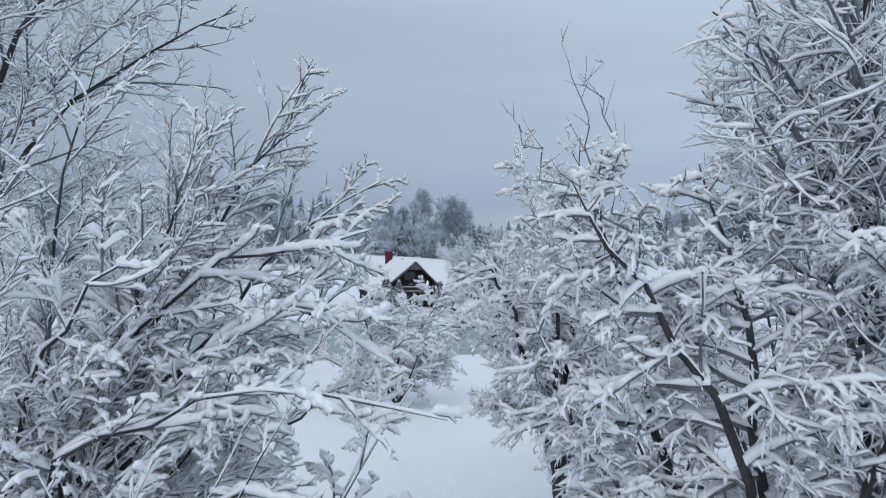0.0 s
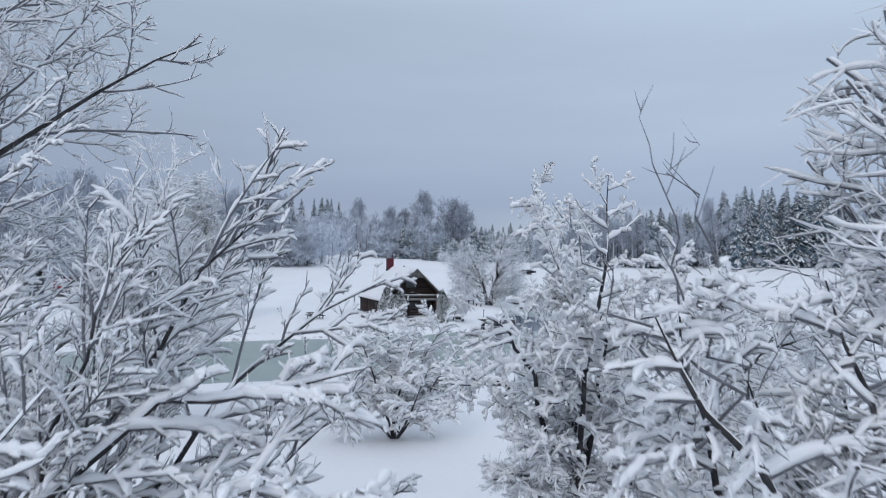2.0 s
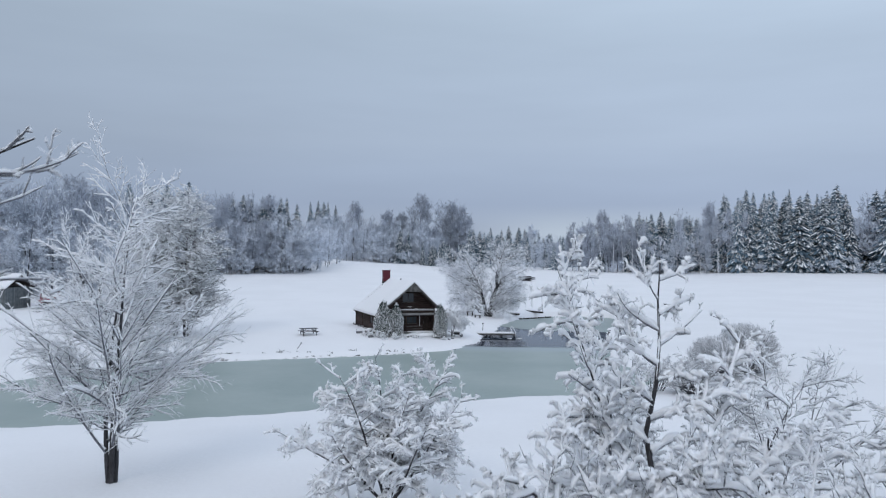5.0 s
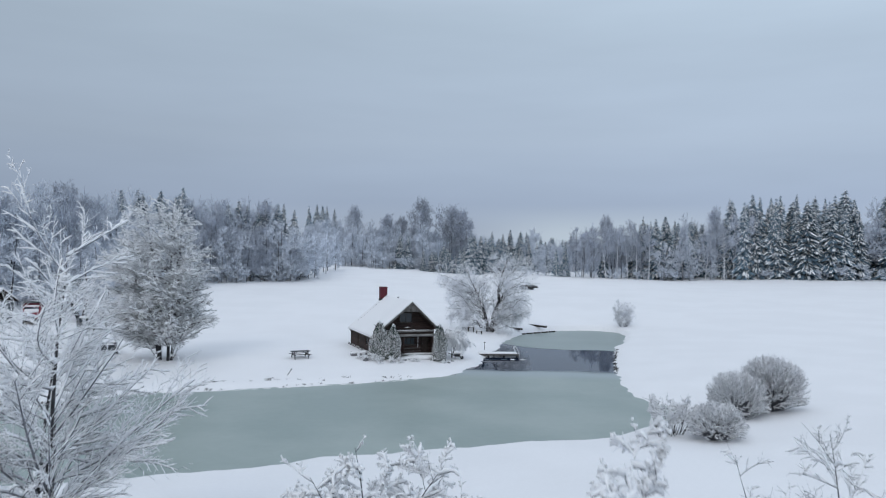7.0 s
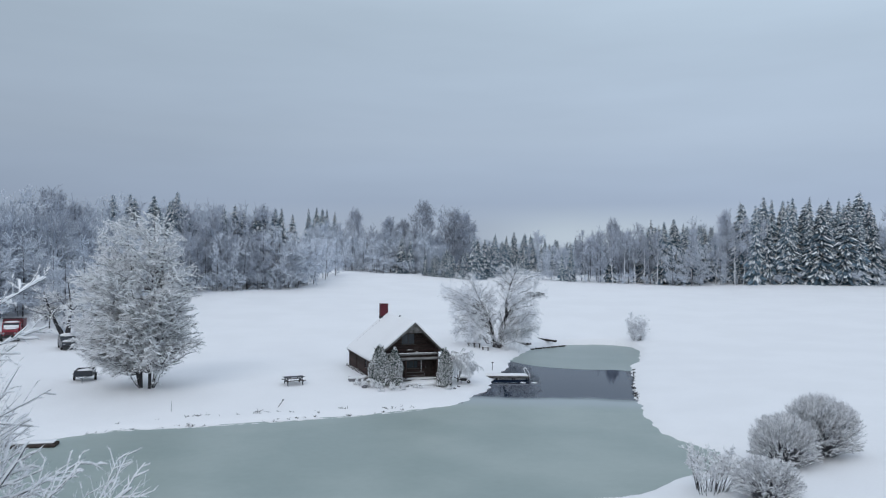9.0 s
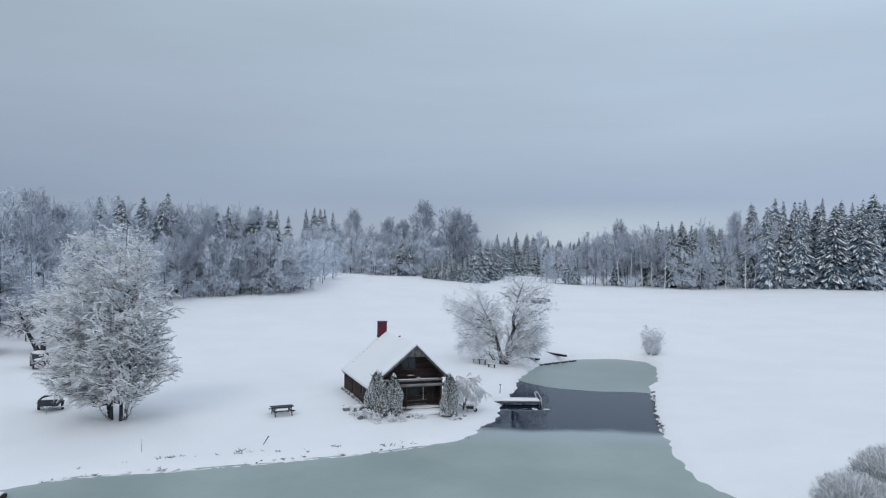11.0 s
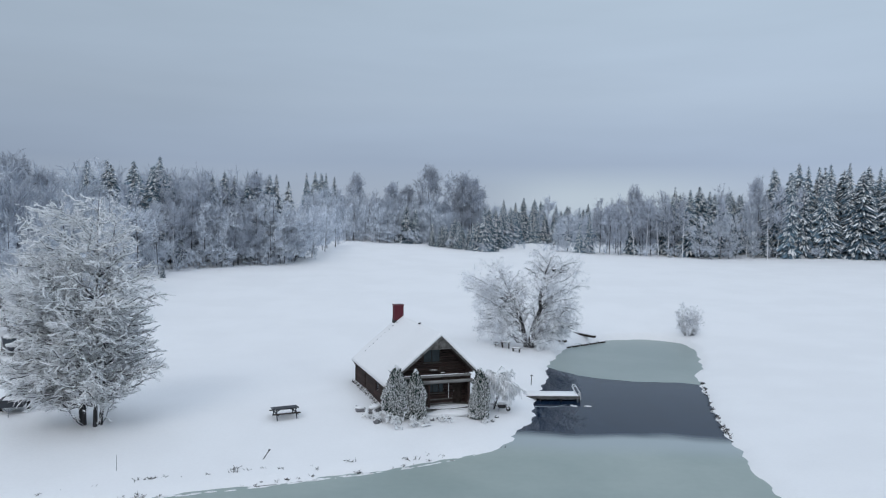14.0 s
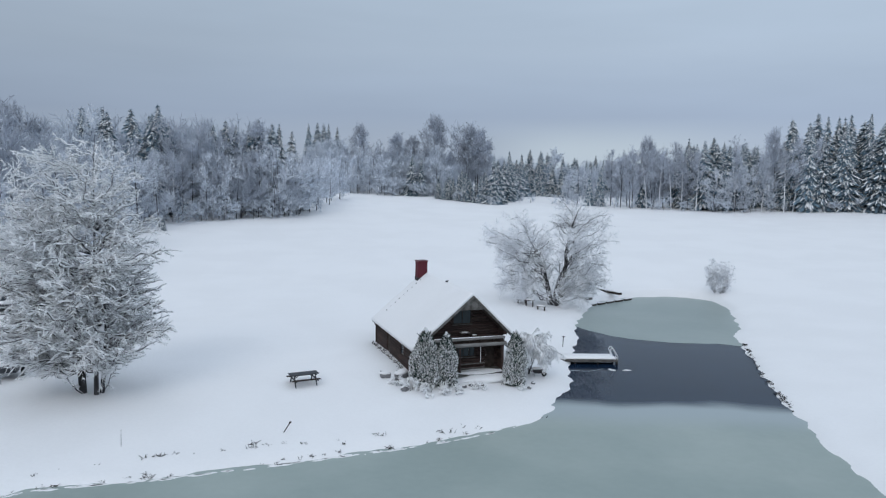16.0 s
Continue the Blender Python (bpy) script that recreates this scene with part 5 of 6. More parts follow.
window(UP_WIN, 1.42, "balcony window reflecting the grey sky", 1)
window(LOW_WIN, 1.42, "low porch window in a dark frame", 2)
door = part("door", Shape().box((DOOR[1] - DOOR[0] - 0.04, 0.07, 2.0), ((DOOR[0] + DOOR[1]) / 2, 1.46, 1.05), bevel=0.01), M_DARKWOOD, house, "dark plank porch door")
part("handle", Shape().rod((1.65, 1.40, 1.0), (1.65, 1.40, 1.14), 0.015), M_STEEL, door)
side_door = part("door", Shape().box((0.07, 0.86, 2.0), (FU + 0.03, 0.35 + 7.75, 1.02), bevel=0.01), M_DARKWOOD, house, "dark side door in the log wall")
part("handle", Shape().rod((FU - 0.03, 7.8, 1.0), (FU - 0.03, 7.8, 1.12), 0.015), M_STEEL, side_door)
part("window", Shape().box((0.05, 0.9, 0.8), (FU + 0.03, 0.35 + 3.65, 1.35)), M_GLASS, house, "small dark side window")

# the gable over the balcony
for k in range(14):
    u = -1.18 + k * 0.17
    w = roof_w(u, 0.45)
    if w - 0.05 > 5.12:
        part("gable_board", Shape().box((0.155, 0.03, w - 5.08), (u, 0.14, (w + 5.08) / 2)), M_BOARD, house)
part("collar_beam", Shape().box((2.6, 0.12, 0.14), (-0.15, 0.12, 5.02), bevel=0.015), M_BOARD, house)
for e, sgn in ((RIGHT, 1), (LEFT, -1)):
    rake = Shape().prism([(0, 0.0, APEX[1] - 0.24), (e[0], 0.0, e[1] - 0.24), (e[0], 0.0, e[1] - 0.5), (0, 0.0, APEX[1] - 0.5)], (0, 0.055, 0))
    part("bargeboard", rake, M_BOARD, house, "weathered grey bargeboard")
    part("rafter", Shape().prism([(0, 0.5, APEX[1] - 0.43), (e[0] * 0.97, 0.5, roof_w(e[0] * 0.97, 0.43)), (e[0] * 0.97, 0.5, roof_w(e[0] * 0.97, 0.6)), (0, 0.5, APEX[1] - 0.6)], (0, 0.12, 0)), M_DARKWOOD, house)

for v in (1.42, 12.12):
    for e in (RIGHT, LEFT):
        part("wall_plate", Shape().prism([(0, v, APEX[1] - 0.425), (e[0] * 0.96, v, roof_w(e[0] * 0.96, 0.425)), (e[0] * 0.96, v, roof_w(e[0] * 0.96, 0.78)), (0, v, APEX[1] - 0.78)], (0, 0.16, 0)), M_LOG, house)
part("wall_plate", Shape().box((0.2, 11.9, 0.34), (2.78, 6.2, 3.05)), M_LOG, house)
part("wall_plate", Shape().box((0.2, 11.9, 0.3), (FU, 6.2, 2.05)), M_LOG, house)

balcony = part("balcony", Shape().box((7.1, 1.3, 0.1), (-0.82, 0.78, 2.34), bevel=0.01), M_DARKWOOD, house, "open balcony under the gable")
part("beam", Shape().rod((-4.45, 0.2, 2.22), (2.85, 0.2, 2.22), 0.17, 0.16, 10), M_BEAM, balcony, "pale weathered log beam")
part("handrail", Shape().rod((-4.2, 0.16, 2.68), (2.72, 0.16, 2.70), 0.105, 0.095, 9), M_BEAM, balcony, "round log handrail capped with snow")
part("snow_cap", Shape().blob((-0.8, 0.16, 2.82), (3.3, 0.085, 0.035), 0.3, 3, 3), M_SNOW, balcony, "line of snow on the rail", True)
for k in range(8):
    u = -4.0 + k * 0.95
    part("baluster", Shape().rod((u, 0.17, 2.36), (u, 0.17, 2.64), 0.04, 0.04, 6), M_DARKWOOD, balcony)
for u in (-4.15, -0.95, 2.6):
    part("post", Shape().rod((u, 0.25, 0.05), (u, 0.25, 2.2), 0.1, 0.09, 9), M_LOG, house)
part("pole", Shape().rod((0.78, 0.3, 0.75), (0.78, 0.3, 2.16), 0.022, 0.022, 6), M_WHITE, house, "thin pale hanging pole")
part("porch_rail", Shape().rod((-0.9, 0.25, 0.72), (1.1, 0.25, 0.76), 0.05, 0.05, 7).rod((-0.9, 0.25, 0.4), (1.1, 0.25, 0.42), 0.035, 0.035, 7), M_BOARD, house, "log porch rail dusted with snow")
deck = part("deck", Shape().box((4.0, 1.75, 0.12), (0.7, 0.55, 0.02), bevel=0.01), M_BOARD, house, "porch deck with blown snow")
part("snow_cap", Shape().blob((0.7, 0.3, 0.08), (1.98, 0.8, 0.06), 0.2, 8, 3), M_SNOW, deck, "", True)

part("snow_bank", Shape().blob((0.7, -0.75, -0.22), (2.5, 0.75, 0.3), 0.25, 6, 3), M_SNOW, house, "snow banked against the deck", True)
chimney = part("chimney", Shape().box((0.9, 0.8, 2.5), (-0.4, 12.05, 6.12), bevel=0.015), M_BRICK, house, "dark red brick chimney")
part("cap", Shape().box((1.0, 0.9, 0.1), (-0.4, 12.05, 7.36), bevel=0.015), M_DKRED, chimney, "sooty chimney cap")
part("flashing", Shape().box((0.98, 0.88, 0.3), (-0.4, 12.05, 5.75), bevel=0.01), M_BLACK, chimney)
for k in range(9):
    u = -0.75 - k * 0.385
    part("snow_guard", Shape().box((0.06, 0.05, 0.08), (u, 11.2 + 0.05 * math.sin(k * 3), roof_w(u) + 0.03)), M_DARKWOOD, house)
part("ridge_tuft", Shape().blob((-0.05, 6.0, 6.34), (0.16, 0.1, 0.08), 0.5, 2, 1), M_GRASS, house)

# on the balcony
tb = thing("balcony_table", "small wooden balcony table under a cap of snow", "table", HM @ pose(-0.35, 0.85, 2.39))
part("tabletop", Shape().box((0.75, 0.55, 0.05), (0, 0, 0.68), bevel=0.01), M_BOARD, tb)
for sx in (-0.3, 0.3):
    for sy in (-0.2, 0.2):
        part("leg", Shape().box((0.06, 0.06, 0.655), (sx, sy, 0.3275)), M_DARKWOOD, tb)
part("snow_cap", Shape().blob((0, 0, 0.71), (0.3, 0.2, 0.03), 0.15, 1, 2), M_SNOW, tb, "", True)
ch = thing("balcony_chair", "dark wooden balcony chair with snow on it", "chair", HM @ pose(0.45, 0.9, 2.39, 0, 0, 15))
part("seat", Shape().box((0.5, 0.45, 0.05), (0, 0, 0.42), bevel=0.01), M_DARKWOOD, ch)
part("backrest", Shape().box((0.5, 0.05, 0.45), (0, 0.22, 0.68), bevel=0.01), M_DARKWOOD, ch)
for sx in (-0.22, 0.22):
    for sy in (-0.19, 0.19):
        part("leg", Shape().box((0.05, 0.05, 0.395), (sx, sy, 0.1975)), M_DARKWOOD, ch)
part("snow_cap", Shape().blob((0, -0.02, 0.45), (0.2, 0.17, 0.04), 0.15, 4, 2), M_SNOW, ch, "", True)


# ---- garden in front of the house ----
def thuja(x, y, height, radius, seed):
    """A columnar evergreen made of many small sprays, with snow on their outer sides."""
    rng = np.random.default_rng(seed)
    z = ground_at(x, y)
    root = thing("thuja", "columnar dark green thuja crusted with snow", "shrub", pose(x, y, z), "thujas in front of the house")
    part("trunk", Shape().rod((0, 0, -0.2), (0, 0, height * 0.8), 0.07, 0.02, 7), M_BARK, root)

    def sprays(n, out, size, tilt, r, up=1.1):
        h = rng.uniform(0.02, 0.97, n) ** up
        prof = radius * (0.84 + 0.16 * np.sin(np.clip(h / 0.7, 0, 1) * math.pi)) * np.clip(1 - np.clip((h - 0.35) / 0.65, 0, 1) ** 2.2, 0.03, 1) ** 0.75
        a = rng.uniform(0, 2 * math.pi, n)
        lump = 1 + 0.14 * np.sin(a * 3 + seed + h * 9) + rng.normal(0, 0.06, n)
        q = prof * lump * out
        p = np.stack([np.cos(a) * q, np.sin(a) * q, h * height * 0.94], 1)
        d = np.stack([np.cos(a) * tilt, np.sin(a) * tilt, np.ones(n)], 1) + rng.normal(0, 0.3, (n, 3))
        w = trace(rng, p, d, size * rng.uniform(0.6, 1.3, n), np.full(n, r) * rng.uniform(0.6, 1.2, n), 3, 0.15, 0.2, 0.15)
        w.R[:, 0] *= 0.4
        return tubes(w.P, w.R, w.R * 0.8, 3)

    def top_sprays(n):
        a, q = rng.uniform(0, 2 * math.pi, n), rng.uniform(0, 1, n)
        p = np.stack([np.cos(a) * (1 - q) * radius * 0.36, np.sin(a) * (1 - q) * radius * 0.36, height * (0.86 + 0.16 * q)], 1)
        w = trace(rng, p, np.stack([np.cos(a), np.sin(a), np.ones(n) * 1.5], 1), 0.15 * rng.uniform(0.6, 1.3, n), np.full(n, 0.05), 3, 0.15, 0.2, 0.15)
        w.R[:, 0] *= 0.4
        return tubes(w.P, w.R, w.R * 0.8, 3)

    part("crown", merged("crown", [sprays(3600, 0.93, 0.24, 0.6, 0.05), sprays(300, 0.6, 0.5, 0.3, 0.16)], M_THUJA), None, root)
    part("snow_cover", merged("snow_cover", [sprays(6000, 0.99, 0.13, 1.0, 0.052, 0.85), top_sprays(220)], M_TREESNOW), None, root, "clumps of snow on the sprays")
    return root


thuja(-3.5, -2.4, 4.15, 0.98, 1)
thuja(-1.98, -2.2, 3.85, 0.78, 2)
thuja(3.25, -0.5, 4.1, 0.74, 3)

GR = random.Random(12)
for k, (x, y, s) in enumerate([(-6.6, -0.9, 0.5), (-5.4, -1.0, 0.7), (-5.2, -2.2, 0.4), (-4.9, -3.6, 0.36), (0.0, -1.9, 0.3), (0.7, -1.5, 0.22), (-0.6, -2.3, 0.25), (4.3, -0.9, 0.22), (3.6, -1.6, 0.2), (4.7, 0.3, 0.2)]):
    st = thing("garden_stone", "rough grey boulder capped with snow", "stone", pose(x, y, ground_at(x, y), 0, 0, GR.uniform(0, 360)), "stones round the house garden")
    part("boulder", Shape().blob((0, 0, s * 0.2), (s * 0.95, s * 0.65, s * 0.62), 0.6, k, 2), M_STONE, st)
    part("snow_cap", Shape().blob((0, 0.08, s * 0.66), (s * 0.88, s * 0.6, s * 0.25), 0.35, k + 20, 2), M_SNOW, st, "", True)
for k, (x, y, hgt) in enumerate([(-4.4, -3.4, 0.9), (-3.2, -3.8, 0.8), (-2.2, -3.6, 0.7), (-1.2, -3.3, 0.6), (-5.4, -2.6, 0.7), (0.4, -2.2, 0.5), (3.9, -1.4, 0.5), (2.1, -0.6, 0.7)]):
    tree("garden_shrub", "low garden shrub flattened by snow", "shrub", 200 + k, (x, y), bush_stems(GR, 8, 0.2, 65), hgt * 1.25, 4, 3, 2, 0.085, limb_angle=(25, 60), limb_lift=-0.4, limb_ratio=0.6, first=0.2, stem_r=0.02, lod=3, rime=0.6, haze=2, haze_r=0.02,
         branch_lift=-0.4, group="low shrubs in the house garden")


def picnic_table(m):
    t = thing("picnic_table", "dark slate-grey wooden picnic table with attached benches", "table", m)
    for k in range(6):
        part("tabletop_plank", Shape().box((2.1, 0.14, 0.05), (0, -0.36 + k * 0.144, 0.76), bevel=0.006), M_SLATE, t)
    for sy in (-1, 1):
        for k in range(2):
            part("bench_plank", Shape().box((2.1, 0.135, 0.05), (0, sy * (0.68 + k * 0.142), 0.45), bevel=0.006), M_DARKWOOD, t)
    for sx in (-0.78, 0.78):
        for sy in (-1, 1):
            part("leg", Shape().box((0.07, 0.12, 0.95), (sx, sy * 0.53, 0.33), (sy * 28, 0, 0), bevel=0.008), M_SLATE, t)
        part("crossbar", Shape().box((0.06, 1.66, 0.11), (sx + 0.067, 0, 0.37), bevel=0.006), M_SLATE, t)
        part("brace", Shape().box((0.06, 0.8, 0.09), (sx + 0.067, 0, 0.688), bevel=0.006), M_SLATE, t)
        part("strut", Shape().rod((sx + 0.1, 0, 0.4), (sx * 0.35, 0, 0.72), 0.035, 0.035, 4), M_SLATE, t)
    return t


picnic_table(pose(-12.35, -2.7, ground_at(-12.35, -2.7), 0, 0, 27))


def bench(name, label, m, length=1.5, table=False):
    b = thing(name, label, "table" if table else "bench", m)
    hgt = 0.7 if table else 0.42
    part("tabletop" if table else "seat", Shape().box((length, 0.5 if table else 0.34, 0.05), (0, 0, hgt), bevel=0.008), M_DARKWOOD, b)
    for sx in (-length * 0.36, length * 0.36):
        part("leg", Shape().box((0.1, 0.3, hgt), (sx, 0, hgt / 2 - 0.03)), M_DARKWOOD, b)
    part("snow_cap", Shape().blob((0, 0, hgt + 0.08), (length * 0.49, 0.2, 0.11), 0.2, length, 2), M_SNOW, b, "", True)
    return b


BARROW = (5.25, 2.6)


def wheelbarrow(m):
    """A garden barrow heaped with snow: tub, snow, frame with handles, legs and a wheel."""
    w = thing("wheelbarrow", "small dark wheelbarrow heaped with snow near the house", "wheelbarrow", m)
    tub = part("tub", Shape().prism([(-0.42, -0.3, 0.62), (0.45, -0.3, 0.62), (0.28, -0.3, 0.3), (-0.25, -0.3, 0.3)], (0, 0.6, 0)), M_BLACK, w, "dark steel tub")
    for sy in (-0.31, 0.31):
        part("rim", Shape().box((0.9, 0.03, 0.04), (0.015, sy, 0.62), bevel=0.006), M_STEEL, tub)
    part("snow_cap", Shape().blob((0.02, 0, 0.62), (0.44, 0.3, 0.13), 0.2, 3, 2), M_SNOW, w, "heap of snow in the tub", True)
    for sy in (-0.22, 0.22):
        handle = part("handle", Shape().rod((0.55, sy * 0.4, 0.24), (-0.2, sy, 0.34), 0.022).rod((-0.2, sy, 0.34), (-0.95, sy * 1.2, 0.66), 0.022), M_DARKWOOD, w)
        part("grip", Shape().rod((-0.95, sy * 1.2, 0.66), (-1.08, sy * 1.22, 0.7), 0.028), M_BLACK, handle)
        part("leg", Shape().rod((-0.22, sy, 0.32), (-0.28, sy * 1.1, -0.05), 0.02), M_STEEL, w)
    tyre = part("wheel", Shape().rod((0.58, -0.05, 0.18), (0.58, 0.05, 0.18), 0.2, 0.2, 16), M_BLACK, w)
    part("hub", Shape().rod((0.58, -0.07, 0.18), (0.58, 0.07, 0.18), 0.06, 0.06, 8), M_STEEL, tyre)


wheelbarrow(pose(BARROW[0], BARROW[1], ground_at(*BARROW), 0, 0, 5))
bench("willow_bench", "dark plank bench heaped with snow under the willow", pose(6.9, 33.6, ground_at(6.9, 33.6), 0, 0, -15), 1.2)
bench("willow_bench", "dark plank bench heaped with snow under the willow", pose(8.9, 30.8, ground_at(8.9, 30.8), 0, 0, -20), 1.1)
bench("willow_table", "plank table heaped with snow under the willow", pose(7.7, 32.3, ground_at(7.7, 32.3), 0, 0, -15), 1.1, True)
bench("forest_table", "small plank table capped with snow at the forest edge", pose(-43.3, 116.6, ground_at(-43.3, 116.6), 0, 0, 20), 1.5, True)

WALL_FOOT = []
for k in range(26):
    p = HM @ Vector((FU - 0.3 - 0.25 * GR.random(), 0.6 + 11.4 * k / 26, 0))
    WALL_FOOT.append((p.x, p.y, GR.uniform(0.2, 0.42)))

# ---- dock and planks at the water ----
dock = thing("dock", "wooden swimming dock covered with snow", "dock", pose(8.95, 10.0, -0.06, 0, 0, 1.5))
for k in range(24):
    part("plank", Shape().box((0.205, 1.9, 0.045), (-0.9 + k * 0.215, 0.0, 0.42), bevel=0.005), M_BOARD, dock)
for sy in (-0.85, 0.85):
    part("joist", Shape().box((5.2, 0.09, 0.12), (1.6, sy, 0.335)), M_DARKWOOD, dock)
    for sx in (0.4, 2.4, 4.1):
        part("post", Shape().rod((sx, sy, -1.2), (sx, sy, 0.3), 0.07, 0.07, 8), M_DARKWOOD, dock)
part("snow_cap", Shape().box((5.0, 1.78, 0.13), (1.55, 0.02, 0.505), bevel=0.06), M_SNOW, dock, "even layer of snow on the dock", True)
part("fascia", Shape().box((5.1, 0.06, 0.16), (1.6, -0.97, 0.35)), M_BOARD, dock)
ladder = part("ladder", Shape().box((0.08, 0.8, 0.05), (4.28, 0.1, 0.42)), M_WHITE, dock, "bent steel swimming ladder")
for sy in (-0.25, 0.45):
    rail = Shape()
    for p, q in (((3.95, 0.4), (3.62, 1.15)), ((3.62, 1.15), (3.72, 1.32)), ((3.72, 1.32), (3.9, 1.3)), ((3.9, 1.3), (4.32, 0.6)), ((4.32, 0.6), (4.32, -0.5))):
        rail.rod((p[0], sy, p[1]), (q[0], sy, q[1]), 0.04)
    part("rail", rail, M_WHITE, ladder)
for w in (0.1, -0.2):
    part("rung", Shape().rod((4.32, -0.25, w), (4.32, 0.45, w), 0.022), M_STEEL, ladder)


def plank_walk(x0, y0, x1, y1, z, wide, name, label):
    """A heavy plank lying from one place to the other, with snow on top."""
    ln = math.hypot(x1 - x0, y1 - y0)
    t = thing(name, label, "plank", pose((x0 + x1) / 2, (y0 + y1) / 2, z, 0, 0, math.degrees(math.atan2(y1 - y0, x1 - x0))), "planks at the pond's far end")
    part("plank", Shape().box((ln, wide, 0.3), (0, 0, 0.0), bevel=0.02), M_DARKWOOD, t)
    part("snow_cap", Shape().box((ln * 0.97, wide * 0.95, 0.16), (0, wide * 0.06, 0.17), bevel=0.04), M_SNOW, t, "", True)


plank_walk(14.4, 41.6, 16.3, 39.5, ground_at(15.4, 40.5) + 0.12, 0.55, "plank_walk", "dark wet plank walk with snow on top")
plank_walk(18.2, 47.0, 20.8, 43.0, ground_at(19.5, 45.1) + 0.15, 0.5, "plank_walk", "dark wet plank walk with snow on top")
for k in range(5):
    f, g = k / 5 + 0.02, (k + 1) / 5 - 0.03
    plank_walk(15.7 + 7.0 * f, 38.6 + 6.0 * f, 15.7 + 7.0 * g, 38.6 + 6.0 * g, 0.02, 0.34, "edging_plank", "snowy edging plank along the frozen shore")
stake = thing("stake", "short dark stake with a crosspiece in the snow", "post", pose(9.0, 14.2, ground_at(9.0, 14.2)))
part("pole", Shape().rod((0, 0, -0.2), (0.05, 0, 1.05), 0.04, 0.03), M_DARKWOOD, stake)
part("crosspiece", Shape().box((0.3, 0.05, 0.07), (0.05, 0, 0.98)), M_DARKWOOD, stake)
reed = thing("dry_reed", "single thin dry reed standing in the bank snow", "reed", pose(-20.75, -14.3, ground_at(-20.75, -14.3)))
part("stalk", Shape().rod((0, 0, -0.2), (0.02, 0, 1.0), 0.018, 0.008, 6), M_GRASS, reed)
stick = thing("leaning_stick", "dark stick leaning out of the snow bank", "stick", pose(-11.9, -11.4, ground_at(-11.9, -11.4)))
part("shaft", Shape().rod((-0.15, 0, -0.2), (0.35, 0.1, 0.6), 0.035, 0.03), M_DARKWOOD, stick)
part("tip", Shape().blob((0.36, 0.1, 0.62), (0.09, 0.07, 0.07), 0.3, 3, 1), M_DARKWOOD, stick)
raft = thing("moored_raft", "low dark raft frozen in at the shore", "raft", pose(-27.6, -24.6, 0.0, 0, 0, 12))
for k in range(4):
    part("log", Shape().rod((-1.9, -0.5 + k * 0.33, 0.08), (1.9, -0.5 + k * 0.33, 0.08), 0.16, 0.15, 8), M_DARKWOOD, raft)
part("snow_cap", Shape().box((3.5, 1.0, 0.12), (0, 0.12, 0.27), bevel=0.05), M_SNOW, raft, "", True)


def blades(x, y, seed, size, r=0.028):
    """A few dry stalks bent over, growing at x, y."""
    rng = np.random.default_rng(seed)
    n = rng.integers(6, 14)
    a = rng.uniform(0, 2 * math.pi, n)
    p = np.stack([rng.normal(0, size * 0.4, n), rng.normal(0, size * 0.3, n), np.full(n, -0.05)], 1)
    w = trace(rng, p + V3([x, y, ground_at(x, y)]), np.stack([np.cos(a) * 0.7, np.sin(a) * 0.7, np.ones(n)], 1), size * rng.uniform(0.5, 1.2, n), np.full(n, r), 4, 0.2, -0.8, 0.3)
    return tubes(w.P, w.R, w.R, 3)


def tuft(x, y, seed, size=0.35):
    ob = new("grass_tuft", merged("grass_tuft", [blades(0, 0, seed, size)], M_GRASS))
    ob.data.transform(Matrix.Translation((0, 0, -ground_at(0, 0))))
    ob.matrix_basis = pose(x, y, ground_at(x, y))
    tagged(ob, "dark dry grass tuft poking through the bank snow", "grass", "tufts along the bank", "stuff")


TUFTS = [(-18.8, -15.7, 0.5), (-18.5, -15.5, 0.3), (-18.1, -15.3, 0.55), (-17.3, -15.0, 0.3), (-14.9, -14.2, 0.3), (-16.3, -14.8, 0.2), (-13.4, -13.7, 0.5), (-13.4, -13.1, 0.6), (-12.5, -13.2, 0.35), (-11.6, -12.9, 0.3), (-10.4, -12.7, 0.45), (-8.1, -12.4, 0.35), (-8.5, -12.0, 0.2), (-6.2, -11.1, 0.35), (-5.8, -11.1, 0.5), (-2.3, -9.9, 0.35), (-23.8, -18.1, 0.3), (-22.8, -17.2, 0.2), (-21.1, -16.5, 0.3), (4.7, -5.9, 0.5), (-1.6, -9.7, 0.45), (-2.2, -9.9, 0.3), (-0.8, -8.9, 0.4), (0.3, -8.7, 0.3)]
for k, (x, y, s) in enumerate(TUFTS):
    tuft(x, y, 300 + k, s * 0.65)
TR = random.Random(31)
SPOTS = [i for i in range(len(POND)) if POND[i][0] > 20 and -6 < POND[i][1] < 17] * 4 + [i for i in range(len(POND)) if -30 < POND[i][0] < 2 and -20 < POND[i][1] < 8]
FRINGE = []
for k in range(170):
    i = TR.choice(SPOTS)
    (x, y), (x1, y1) = POND[i], POND[(i + 1) % len(POND)]
    f = TR.random()
    FRINGE.append(blades(x + (x1 - x) * f + TR.uniform(-0.15, 0.15), y + (y1 - y) * f + TR.uniform(-0.15, 0.15), 400 + k, TR.uniform(0.1, 0.26), 0.02))
foot = new("wall_foot_plants", merged("wall_foot_plants", [blades(x, y, 700 + k, h, 0.03) for k, (x, y, h) in enumerate(WALL_FOOT)], M_GRASS))
tagged(foot, "dead dark plants along the foot of the log wall", "grass", kind="stuff")
fringe = new("shore_grass", merged("shore_grass", FRINGE, M_GRASS))
tagged(fringe, "dark dead grass fringe along the pond's shore", "grass", kind="stuff")

